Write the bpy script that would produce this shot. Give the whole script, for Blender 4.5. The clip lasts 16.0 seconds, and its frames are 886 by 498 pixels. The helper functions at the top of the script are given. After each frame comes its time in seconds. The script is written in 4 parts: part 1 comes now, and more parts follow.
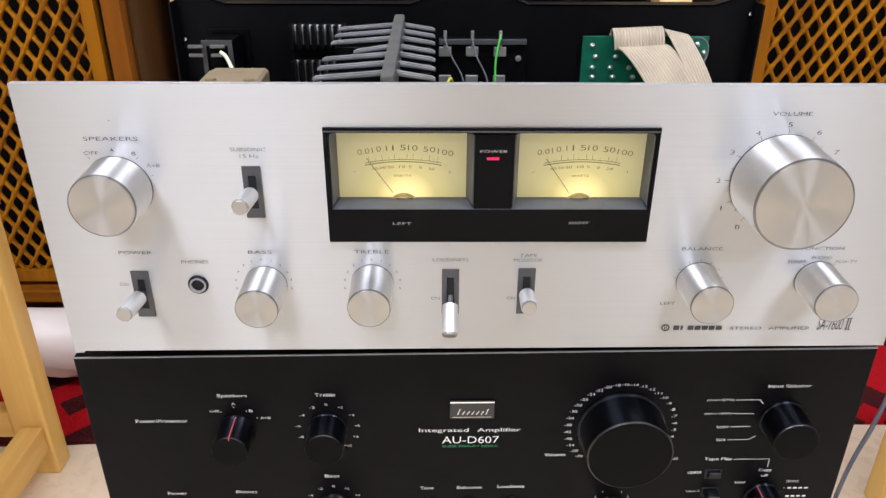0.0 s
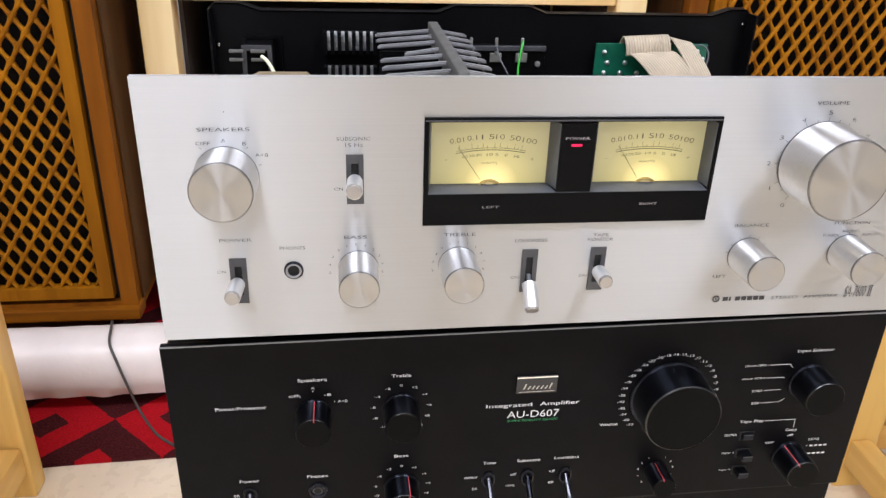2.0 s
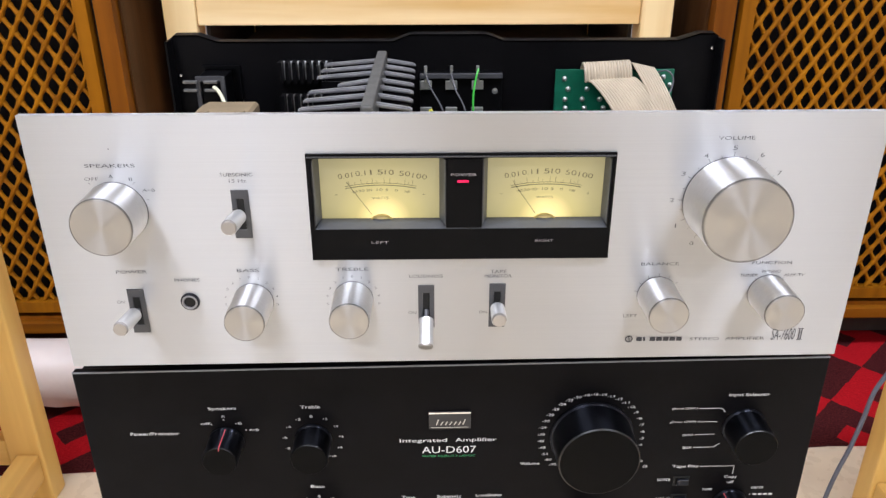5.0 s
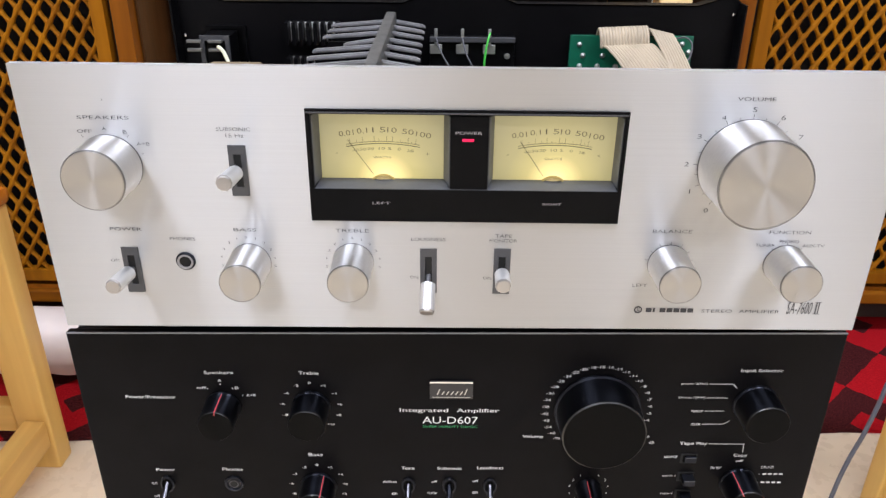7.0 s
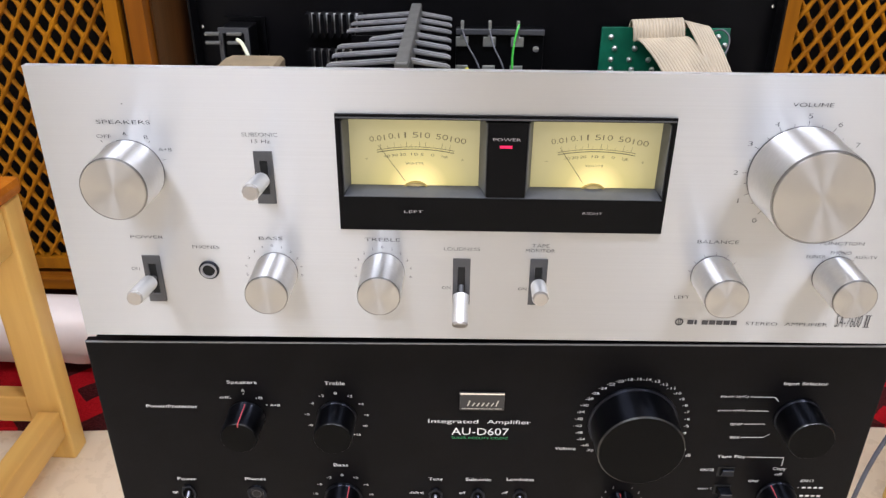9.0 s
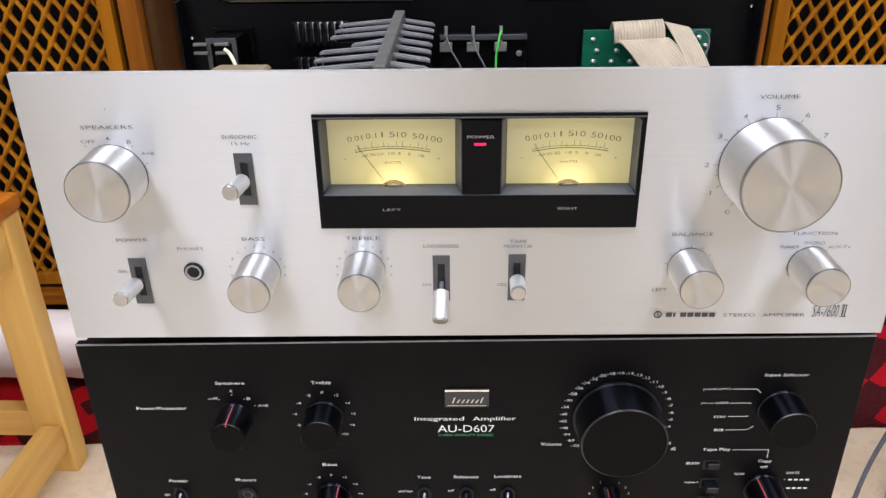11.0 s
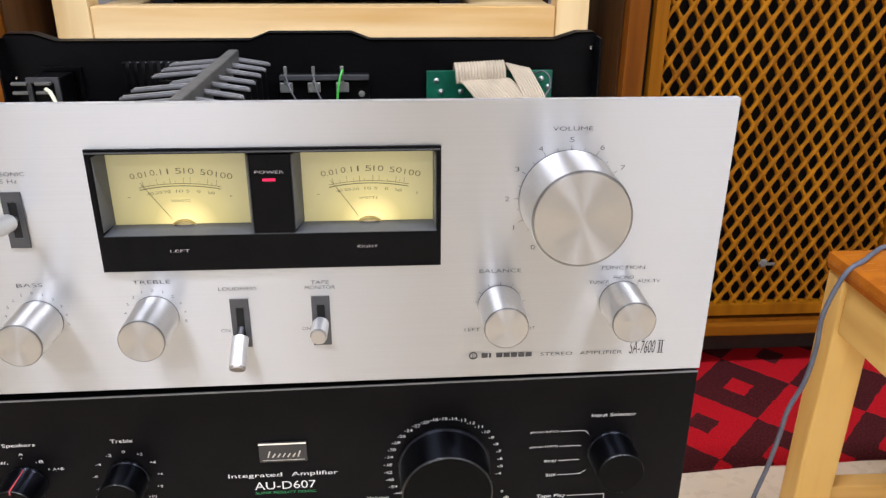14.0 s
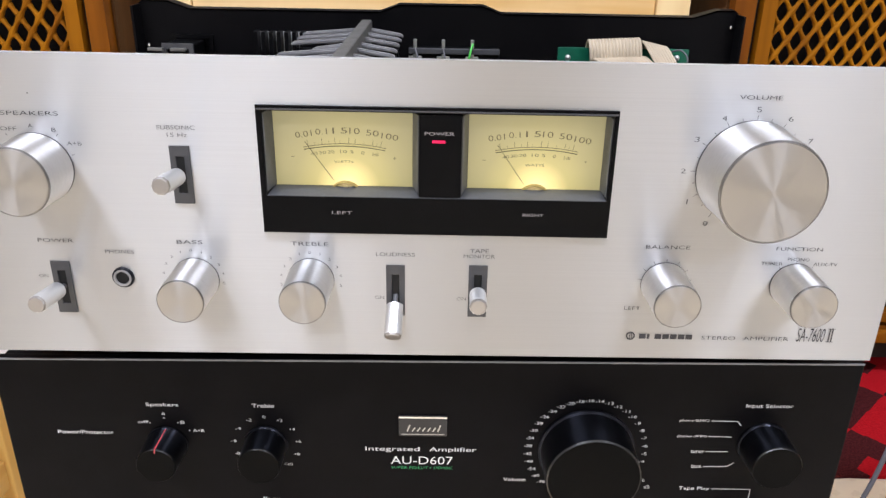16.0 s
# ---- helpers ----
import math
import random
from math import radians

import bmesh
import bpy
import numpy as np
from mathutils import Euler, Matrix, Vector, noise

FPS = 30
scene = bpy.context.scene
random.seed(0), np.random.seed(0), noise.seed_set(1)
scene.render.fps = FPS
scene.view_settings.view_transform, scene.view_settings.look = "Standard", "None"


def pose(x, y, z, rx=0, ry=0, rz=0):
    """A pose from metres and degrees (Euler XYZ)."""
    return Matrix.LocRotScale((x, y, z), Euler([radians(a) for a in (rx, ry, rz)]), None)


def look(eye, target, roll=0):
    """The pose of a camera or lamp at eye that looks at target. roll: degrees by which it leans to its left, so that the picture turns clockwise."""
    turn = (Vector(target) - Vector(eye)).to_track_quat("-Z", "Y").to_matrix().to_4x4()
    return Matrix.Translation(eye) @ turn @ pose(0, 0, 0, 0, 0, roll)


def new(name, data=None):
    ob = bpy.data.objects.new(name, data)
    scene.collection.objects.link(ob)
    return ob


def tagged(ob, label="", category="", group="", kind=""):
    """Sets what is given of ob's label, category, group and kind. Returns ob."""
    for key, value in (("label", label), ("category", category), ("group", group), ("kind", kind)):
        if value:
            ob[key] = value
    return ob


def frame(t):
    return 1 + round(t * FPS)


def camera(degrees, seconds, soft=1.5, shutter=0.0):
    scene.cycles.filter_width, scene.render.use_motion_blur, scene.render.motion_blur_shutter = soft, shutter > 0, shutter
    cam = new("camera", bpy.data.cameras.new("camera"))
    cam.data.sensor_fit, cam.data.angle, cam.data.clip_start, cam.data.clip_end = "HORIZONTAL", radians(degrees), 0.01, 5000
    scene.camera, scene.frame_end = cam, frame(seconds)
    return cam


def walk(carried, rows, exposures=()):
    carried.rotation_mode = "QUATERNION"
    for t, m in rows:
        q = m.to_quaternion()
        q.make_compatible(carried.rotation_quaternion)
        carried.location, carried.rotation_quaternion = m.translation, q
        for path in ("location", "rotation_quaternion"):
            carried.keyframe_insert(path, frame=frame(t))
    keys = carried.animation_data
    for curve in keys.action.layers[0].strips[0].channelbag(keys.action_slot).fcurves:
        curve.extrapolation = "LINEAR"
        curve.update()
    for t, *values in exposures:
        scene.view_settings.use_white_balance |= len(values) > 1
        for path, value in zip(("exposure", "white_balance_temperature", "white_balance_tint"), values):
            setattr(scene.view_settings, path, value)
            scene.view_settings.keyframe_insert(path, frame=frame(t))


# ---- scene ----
cam = camera(59.4, 16.0, soft=1.4)
PATH = [
    (0, (-0.0244, -0.3346, 0.7122), (-0.0130, 0.5535, 0.2527), 0.33),
    (0.5, (-0.0313, -0.3491, 0.7145), (-0.0266, 0.5503, 0.2775), 0.23),
    (1, (-0.0488, -0.3557, 0.7171), (-0.0246, 0.5465, 0.2865), 0.53),
    (1.5, (-0.0532, -0.3691, 0.7178), (0.0007, 0.5322, 0.2880), 0.80),
    (1.7, (-0.0760, -0.3760, 0.7160), (0.0710, 1.4250, -0.1420), 1.00),
    (2, (-0.1124, -0.3643, 0.7061), (0.0079, 0.5289, 0.2730), 1.94),
    (2.2, (-0.1250, -0.3550, 0.7030), (0.1870, 1.4170, -0.1690), 2.30),
    (2.5, (-0.1157, -0.3465, 0.7025), (0.0597, 0.5338, 0.2617), 2.47),
    (2.7, (-0.1050, -0.3520, 0.7090), (0.2490, 1.4140, -0.1610), 2.20),
    (3, (-0.0699, -0.3562, 0.7195), (0.0750, 0.5311, 0.2815), 1.97),
    (3.2, (-0.0622, -0.3641, 0.7266), (0.0605, 0.5288, 0.2933), 1.71),
    (5.3, (-0.0115, -0.3635, 0.7164), (0.0007, 0.5440, 0.2966), -0.05),
    (5.5, (-0.0255, -0.3677, 0.7193), (-0.0130, 0.5386, 0.2967), 0.09),
    (6, (-0.0398, -0.3661, 0.7094), (-0.0348, 0.5399, 0.2861), 0.35),
    (6.5, (-0.0109, -0.3477, 0.7030), (-0.0089, 0.5542, 0.2710), 0.39),
    (7, (-0.0077, -0.3549, 0.7021), (-0.0108, 0.5428, 0.2615), 0.58),
    (7.5, (-0.0224, -0.3595, 0.7012), (-0.0270, 0.5351, 0.2542), 0.98),
    (8, (-0.0227, -0.3363, 0.6962), (-0.0299, 0.5545, 0.2420), 1.19),
    (8.5, (-0.0244, -0.3239, 0.7047), (-0.0389, 0.5642, 0.2453), 0.98),
    (8.7, (-0.0230, -0.3270, 0.7080), (-0.0490, 1.4430, -0.2210), 0.80),
    (10.8, (-0.0120, -0.3500, 0.7040), (-0.0670, 1.4340, -0.2000), -1.00),
    (11, (-0.0071, -0.3427, 0.7036), (-0.0286, 0.5508, 0.2551), -0.80),
    (11.5, (0.0110, -0.3380, 0.7093), (0.0082, 0.5612, 0.2717), -0.72),
    (12, (0.0325, -0.3354, 0.7097), (0.0577, 0.5693, 0.2844), -0.52),
    (12.5, (0.0517, -0.3427, 0.7043), (0.0963, 0.5727, 0.3043), -0.76),
    (13, (0.0657, -0.3380, 0.6954), (0.1272, 0.5791, 0.3017), -0.53),
    (13.5, (0.0693, -0.3311, 0.6890), (0.1392, 0.5870, 0.2988), -0.05),
    (14, (0.0553, -0.3303, 0.6906), (0.1214, 0.5887, 0.3021), 0.37),
    (14.5, (0.0419, -0.3269, 0.6877), (0.1002, 0.5930, 0.3001), 0.61),
    (15, (0.0372, -0.3163, 0.6796), (0.0808, 0.6032, 0.2890), 0.82),
    (15.5, (0.0358, -0.3148, 0.6780), (0.0572, 0.6046, 0.2852), 0.90),
    (16, (0.0048, -0.3217, 0.6734), (0.0058, 0.5982, 0.2814), 1.08),
]
walk(cam, [(t, look(eye, target, roll)) for t, eye, target, roll in PATH])

# ---- world, lamps, exposure ----
scene.view_settings.exposure = 0.0
world = bpy.data.worlds.new("world")
scene.world = world
world.use_nodes = True
world.node_tree.nodes["Background"].inputs["Color"].default_value = (0.9, 0.95, 1.0, 1)
world.node_tree.nodes["Background"].inputs["Strength"].default_value = 0.3

LAMPS = [(-0.80, -0.50, 1.0, 42.0), (0.92, -0.50, 1.0, 36.0), (-0.80, -2.55, 1.6, 29.0), (1.60, -2.55, 0.8, 16.0)]  # x, y, length, watts of the ceiling lamps
ROOM_TOP = 2.6
COOL = (0.805, 0.85, 1.01)  # colour of the lamps, against the white balance


# ---- materials ----
def material(name, base, rough=0.5, metal=0.0, coat=0.0, specular=0.5):
    mat = bpy.data.materials.new(name)
    mat.use_nodes = True
    p = mat.node_tree.nodes["Principled BSDF"]
    p.inputs["Base Color"].default_value = (*base, 1)
    p.inputs["Roughness"].default_value = rough
    p.inputs["Metallic"].default_value = metal
    p.inputs["Coat Weight"].default_value = coat
    p.inputs["Coat Roughness"].default_value = 0.15
    p.inputs["Specular IOR Level"].default_value = specular
    return mat, mat.node_tree, p


def noise_of(tree, scale, stretch=(1, 1, 1), detail=4.0, turn=(0, 0, 0)):
    nodes, links = tree.nodes, tree.links
    co = nodes.new("ShaderNodeTexCoord")
    mp = nodes.new("ShaderNodeMapping")
    mp.inputs["Scale"].default_value = stretch
    mp.inputs["Rotation"].default_value = turn
    tx = nodes.new("ShaderNodeTexNoise")
    tx.inputs["Scale"].default_value = scale
    tx.inputs["Detail"].default_value = detail
    links.new(co.outputs["Object"], mp.inputs["Vector"])
    links.new(mp.outputs["Vector"], tx.inputs["Vector"])
    return tx.outputs["Fac"]


def ramp_of(tree, fac, stops):
    node = tree.nodes.new("ShaderNodeValToRGB")
    ramp = node.color_ramp
    while len(ramp.elements) < len(stops):
        ramp.elements.new(0.5)
    for e, (at, c) in zip(ramp.elements, stops):
        e.position, e.color = at, (*c, 1)
    tree.links.new(fac, node.inputs["Fac"])
    return node.outputs["Color"]


def range_of(tree, fac, low, high):
    node = tree.nodes.new("ShaderNodeMapRange")
    node.inputs["To Min"].default_value, node.inputs["To Max"].default_value = low, high
    tree.links.new(fac, node.inputs["Value"])
    return node.outputs["Result"]


def bump_of(tree, p, fac, strength, distance=0.001):
    node = tree.nodes.new("ShaderNodeBump")
    node.inputs["Strength"].default_value, node.inputs["Distance"].default_value = strength, distance
    tree.links.new(fac, node.inputs["Height"])
    tree.links.new(node.outputs["Normal"], p.inputs["Normal"])


def speckled(name, base, rough, var=0.15, scale=30.0, bump=0.1, metal=0.0, coat=0.0, stretch=(1, 1, 1), specular=0.5):
    """A plain surface with a little uneven colour, gloss and relief."""
    mat, tree, p = material(name, base, rough, metal, coat, specular)
    f = noise_of(tree, scale, stretch)
    low = tuple(c * (1 - var) for c in base)
    high = tuple(min(1.0, c * (1 + var)) for c in base)
    tree.links.new(ramp_of(tree, f, [(0.3, low), (0.7, high)]), p.inputs["Base Color"])
    g = noise_of(tree, scale * 6, stretch)
    tree.links.new(range_of(tree, g, rough * 0.8, min(1.0, rough * 1.2)), p.inputs["Roughness"])
    if bump:
        bump_of(tree, p, g, bump)
    return mat


def wood(name, dark, light, rough=0.4, along=2, scale=14.0, coat=0.0, specular=0.14):
    """Grain that runs along one axis of the object: 0 x, 1 y, 2 z."""
    mat, tree, p = material(name, light, rough, 0, coat, specular)
    stretch = [5.0, 5.0, 5.0]
    stretch[along] = 0.35
    f = noise_of(tree, scale, stretch, 6.0)
    wide = noise_of(tree, scale * 0.25, stretch, 3.0)
    mixed = tree.nodes.new("ShaderNodeMath")
    mixed.operation = "ADD"
    half = tree.nodes.new("ShaderNodeMath")
    half.operation = "MULTIPLY"
    half.inputs[1].default_value = 0.5
    tree.links.new(f, mixed.inputs[0])
    tree.links.new(wide, mixed.inputs[1])
    tree.links.new(mixed.outputs[0], half.inputs[0])
    tree.links.new(ramp_of(tree, half.outputs[0], [(0.36, dark), (0.62, light)]), p.inputs["Base Color"])
    fine = noise_of(tree, scale * 8, stretch, 2.0)
    tree.links.new(range_of(tree, fine, rough * 0.8, rough * 1.25), p.inputs["Roughness"])
    bump_of(tree, p, fine, 0.08, 0.0006)
    return mat


def brushed(name, base, rough, aniso, radial=False, streak=0.06, spread=2):
    """Metal brushed along x, or spun round the y axis: its gleam spreads along the axis spread, across the brushing."""
    mat, tree, p = material(name, base, rough, 1.0)
    p.inputs["Anisotropic"].default_value = aniso
    if radial:
        tan = tree.nodes.new("ShaderNodeTangent")
        tan.direction_type, tan.axis = "RADIAL", "Y"
        p.inputs["Anisotropic Rotation"].default_value = 0.25
        tree.links.new(tan.outputs["Tangent"], p.inputs["Tangent"])
    else:
        tan = tree.nodes.new("ShaderNodeCombineXYZ")
        tan.inputs[spread].default_value = 1.0
        tree.links.new(tan.outputs[0], p.inputs["Tangent"])
        f = noise_of(tree, 300.0, (0.02, 1, 10.0) if spread == 2 else (1, 3, 1), 3.0)
        low, high = (tuple(c * k for c in base) for k in (1 - streak, 1 + streak))
        tree.links.new(ramp_of(tree, f, [(0.3, low), (0.7, high)]), p.inputs["Base Color"])
        g = noise_of(tree, 900.0, (0.01, 1, 6.0) if spread == 2 else (0.2, 3, 0.2), 2.0)
        tree.links.new(range_of(tree, g, rough * 0.85, rough * 1.15), p.inputs["Roughness"])
        bump_of(tree, p, g, 0.03, 0.0002)
    return mat


ALU = brushed("brushed_aluminium", (0.517, 0.522, 0.522), 0.37, 1.0, streak=0.026)
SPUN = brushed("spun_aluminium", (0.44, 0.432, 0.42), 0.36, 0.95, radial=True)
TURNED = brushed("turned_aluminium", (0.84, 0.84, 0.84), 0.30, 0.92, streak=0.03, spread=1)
LEVER = speckled("pale_lever_metal", (0.72, 0.72, 0.71), 0.34, 0.05, 60.0, 0.0, metal=0.7)
LEVER_END = speckled("cut_lever_end", (0.44, 0.42, 0.40), 0.32, 0.06, 60.0, 0.0, metal=0.9)
CHROME, _, _ = material("bright_metal", (0.85, 0.85, 0.86), 0.15, 1.0)
BLACK_FACE = speckled("black_anodised_face", (0.0044, 0.0040, 0.0046), 0.42, 0.15, 60.0, 0.05, specular=0.065)
BLACK_KNOB = brushed("black_anodised_knob", (0.026, 0.028, 0.036), 0.30, 0.92, streak=0.03, spread=1)
KNOB_FACE = speckled("dark_knob_face", (0.0028, 0.0027, 0.0026), 0.5, 0.1, 150.0, 0.03, specular=0.055)
BEZEL = speckled("black_bezel_plastic", (0.003, 0.003, 0.0034), 0.36, 0.1, 90.0, 0.03, specular=0.08)
LEDGE = speckled("satin_black_ledge", (0.075, 0.080, 0.090), 0.40, 0.1, 90.0, 0.03)
SLOT_GREY = speckled("dark_grey_plastic", (0.055, 0.056, 0.06), 0.45, 0.1, 90.0, 0.05)
DEEP, _, _ = material("deep_black", (0.004, 0.004, 0.004), 0.8)
CHASSIS = speckled("black_painted_steel", (0.0040, 0.0038, 0.0043), 0.38, 0.2, 40.0, 0.06, specular=0.07)
FIN = speckled("grey_cast_fins", (0.32, 0.32, 0.33), 0.38, 0.2, 90.0, 0.08, metal=0.4)
SPINE = speckled("grey_sink_spine", (0.17, 0.17, 0.16), 0.45, 0.15, 90.0, 0.08, metal=0.5)
INK, _, _ = material("dark_print", (0.045, 0.045, 0.05), 0.6)
ARC_INK, _, _ = material("meter_arc_print", (0.05, 0.04, 0.025), 0.7)
KNOB_EDGE, _, _ = material("dark_knob_edge", (0.24, 0.235, 0.23), 0.35, 1.0)
METER_INK, _, _ = material("meter_print", (0.14, 0.115, 0.065), 0.7)
WHITE_INK, _, _ = material("white_print", (0.90, 0.90, 0.89), 0.6)
GREY_INK, _, _ = material("pale_grey_print", (0.46, 0.42, 0.42), 0.6)
GREEN_INK, _, _ = material("green_print", (0.05, 0.45, 0.16), 0.6)
BADGE, _, _ = material("dark_badge_metal", (0.022, 0.022, 0.024), 0.4)
DARK_LEVER, _, _ = material("dark_lever_metal", (0.10, 0.10, 0.11), 0.3, 1.0)
RED_LINE, _, _ = material("red_line", (0.55, 0.07, 0.08), 0.5)
SILVER_INK, _, _ = material("silver_mark", (0.55, 0.55, 0.52), 0.3, 0.8)
PCB_GREEN = speckled("green_circuit_board", (0.004, 0.12, 0.065), 0.35, 0.25, 70.0, 0.06)
SOLDER = speckled("solder", (0.52, 0.53, 0.51), 0.35, 0.1, 200.0, 0.1, metal=0.8)
RIBBON = speckled("cream_ribbon", (0.48, 0.40, 0.29), 0.5, 0.12, 60.0, 0.05)
TAN_BOX = speckled("tan_card", (0.24, 0.18, 0.105), 0.75, 0.15, 60.0, 0.15)
WIRE_WHITE, _, _ = material("cream_wire", (0.72, 0.72, 0.52), 0.45)
WIRE_GREEN, _, _ = material("green_wire", (0.06, 0.50, 0.06), 0.4)
WIRE_GREY, _, _ = material("grey_wire", (0.10, 0.10, 0.11), 0.5)
WIRE_YELLOW, _, _ = material("yellow_wire", (0.55, 0.52, 0.04), 0.45)
CABLE = speckled("grey_cable", (0.115, 0.13, 0.17), 0.5, 0.1, 60.0, 0.05)
DARK_CABLE = speckled("dark_cable", (0.06, 0.055, 0.05), 0.55, 0.1, 60.0, 0.05)
LATTICE = wood("orange_lattice_wood", (0.21, 0.070, 0.0010), (0.38, 0.144, 0.0018), 0.65, 2, 20.0)
GRILLE_WOOD = wood("brown_grille_frame", (0.19, 0.062, 0.001), (0.31, 0.112, 0.002), 0.6, 2, 12.0)
CABINET = wood("walnut_cabinet", (0.13, 0.036, 0.002), (0.25, 0.080, 0.004), 0.50, 2, 9.0)
CABINET_X = wood("walnut_cabinet_flat", (0.15, 0.044, 0.002), (0.29, 0.098, 0.005), 0.48, 0, 9.0)
SHADED_SIDE = wood("shaded_side_wood", (0.045, 0.016, 0.004), (0.085, 0.034, 0.010), 0.45, 2, 9.0)
CLOTH = speckled("black_grille_cloth", (0.006, 0.005, 0.005), 0.9, 0.3, 300.0, 0.3, specular=0.1)
PINE_X = wood("pale_pine_flat", (0.72, 0.46, 0.18), (0.94, 0.74, 0.42), 0.5, 0, 7.0)
PINE_Z = wood("pale_pine_upright", (0.74, 0.47, 0.18), (0.92, 0.71, 0.38), 0.5, 2, 7.0)
STOOL_Z = wood("honey_wood_upright", (0.70, 0.39, 0.105), (0.90, 0.60, 0.185), 0.38, 2, 8.0, 0.2)
STOOL_X = wood("honey_wood_cross", (0.70, 0.39, 0.105), (0.90, 0.60, 0.185), 0.38, 0, 8.0, 0.2)
STOOL_Y = wood("honey_wood_deep", (0.70, 0.39, 0.105), (0.90, 0.60, 0.185), 0.38, 1, 8.0, 0.2)
SEAT = wood("red_brown_seat", (0.36, 0.095, 0.010), (0.52, 0.165, 0.016), 0.25, 0, 8.0, 0.5)
WALL = speckled("wall_paint", (0.58, 0.56, 0.54), 0.8, 0.03, 6.0, 0.05)
CEILING = speckled("ceiling_paint", (0.82, 0.82, 0.80), 0.85, 0.03, 6.0, 0.05)
TILE = speckled("cream_floor_tile", (0.94, 0.80, 0.60), 0.28, 0.08, 9.0, 0.02, coat=0.2)
GROUT, _, _ = material("tile_joint", (0.42, 0.35, 0.27), 0.85)
WRAP = speckled("white_plastic_wrap", (0.80, 0.72, 0.67), 0.46, 0.08, 14.0, 0.3, coat=0.12)
VENT_LIGHT, _, _ = material("vent_light_white", (0.82, 0.82, 0.81), 0.5)
RIM, _, _ = material("dark_bright_edge", (0.06, 0.06, 0.06), 0.32, 1.0)
BRASS, _, _ = material("dull_brass", (0.50, 0.38, 0.13), 0.32, 0.7)
HUB_DOME, _, _ = material("bulb_glow_dome", (0.78, 0.62, 0.26), 0.22)
RACK_BACK = speckled("dark_rack_back", (0.035, 0.026, 0.02), 0.7, 0.3, 8.0, 0.05)
EDGE, _, _ = material("panel_edge_highlight", (0.22, 0.22, 0.23), 0.4)
LAMP_BODY, _, _ = material("white_lamp_body", (0.8, 0.8, 0.8), 0.4)


def carpet_material():
    """Red carpet with turned nested squares of dark maroon, and a short pile."""
    mat, tree, p = material("red_patterned_carpet", (0.4, 0.02, 0.03), 0.95, specular=0.05)
    nodes, links = tree.nodes, tree.links
    co = nodes.new("ShaderNodeTexCoord")
    mp = nodes.new("ShaderNodeMapping")
    mp.vector_type = "TEXTURE"
    mp.inputs["Location"].default_value = (0.606, 0.697, 0)
    mp.inputs["Rotation"].default_value = (0, 0, radians(44))
    mp.inputs["Scale"].default_value = (0.131, 0.1145, 1)
    links.new(co.outputs["Object"], mp.inputs["Vector"])
    wob = nodes.new("ShaderNodeTexNoise")
    wob.inputs["Scale"].default_value = 60.0
    links.new(co.outputs["Object"], wob.inputs["Vector"])

    def calc(op, a, b=None, c=None):
        n = nodes.new("ShaderNodeMath")
        n.operation = op
        for s, v in zip(n.inputs, (a, b, c)):
            if v is None:
                continue
            if isinstance(v, (int, float)):
                s.default_value = v
            else:
                links.new(v, s)
        return n.outputs[0]

    sep = nodes.new("ShaderNodeSeparateXYZ")
    links.new(mp.outputs["Vector"], sep.inputs[0])
    jitter = calc("MULTIPLY", calc("SUBTRACT", wob.outputs["Fac"], 0.5), 0.05)
    u = calc("ADD", calc("ADD", sep.outputs[0], 0.5), jitter)
    v = calc("ADD", calc("ADD", sep.outputs[1], 0.5), jitter)
    odd = calc("FLOORED_MODULO", calc("ADD", calc("FLOOR", u), calc("FLOOR", v)), 2.0)
    du = calc("ABSOLUTE", calc("SUBTRACT", calc("FRACT", u), 0.5))
    dv = calc("ABSOLUTE", calc("SUBTRACT", calc("FRACT", v), 0.5))
    inner = calc("LESS_THAN", calc("MAXIMUM", du, dv), 0.155)
    red = calc("ABSOLUTE", calc("SUBTRACT", odd, inner))
    pile = nodes.new("ShaderNodeTexNoise")
    pile.inputs["Scale"].default_value = 420.0
    links.new(co.outputs["Object"], pile.inputs["Vector"])
    reds = ramp_of(tree, pile.outputs["Fac"], [(0.3, (0.34, 0.005, 0.010)), (0.7, (0.53, 0.013, 0.020))])
    darks = ramp_of(tree, pile.outputs["Fac"], [(0.3, (0.030, 0.005, 0.006)), (0.7, (0.095, 0.018, 0.019))])
    mix = nodes.new("ShaderNodeMix")
    mix.data_type = "RGBA"
    links.new(red, mix.inputs["Factor"])
    links.new(darks, mix.inputs["A"])
    links.new(reds, mix.inputs["B"])
    links.new(mix.outputs["Result"], p.inputs["Base Color"])
    bump_of(tree, p, pile.outputs["Fac"], 0.6, 0.003)
    return mat


CARPET = carpet_material()


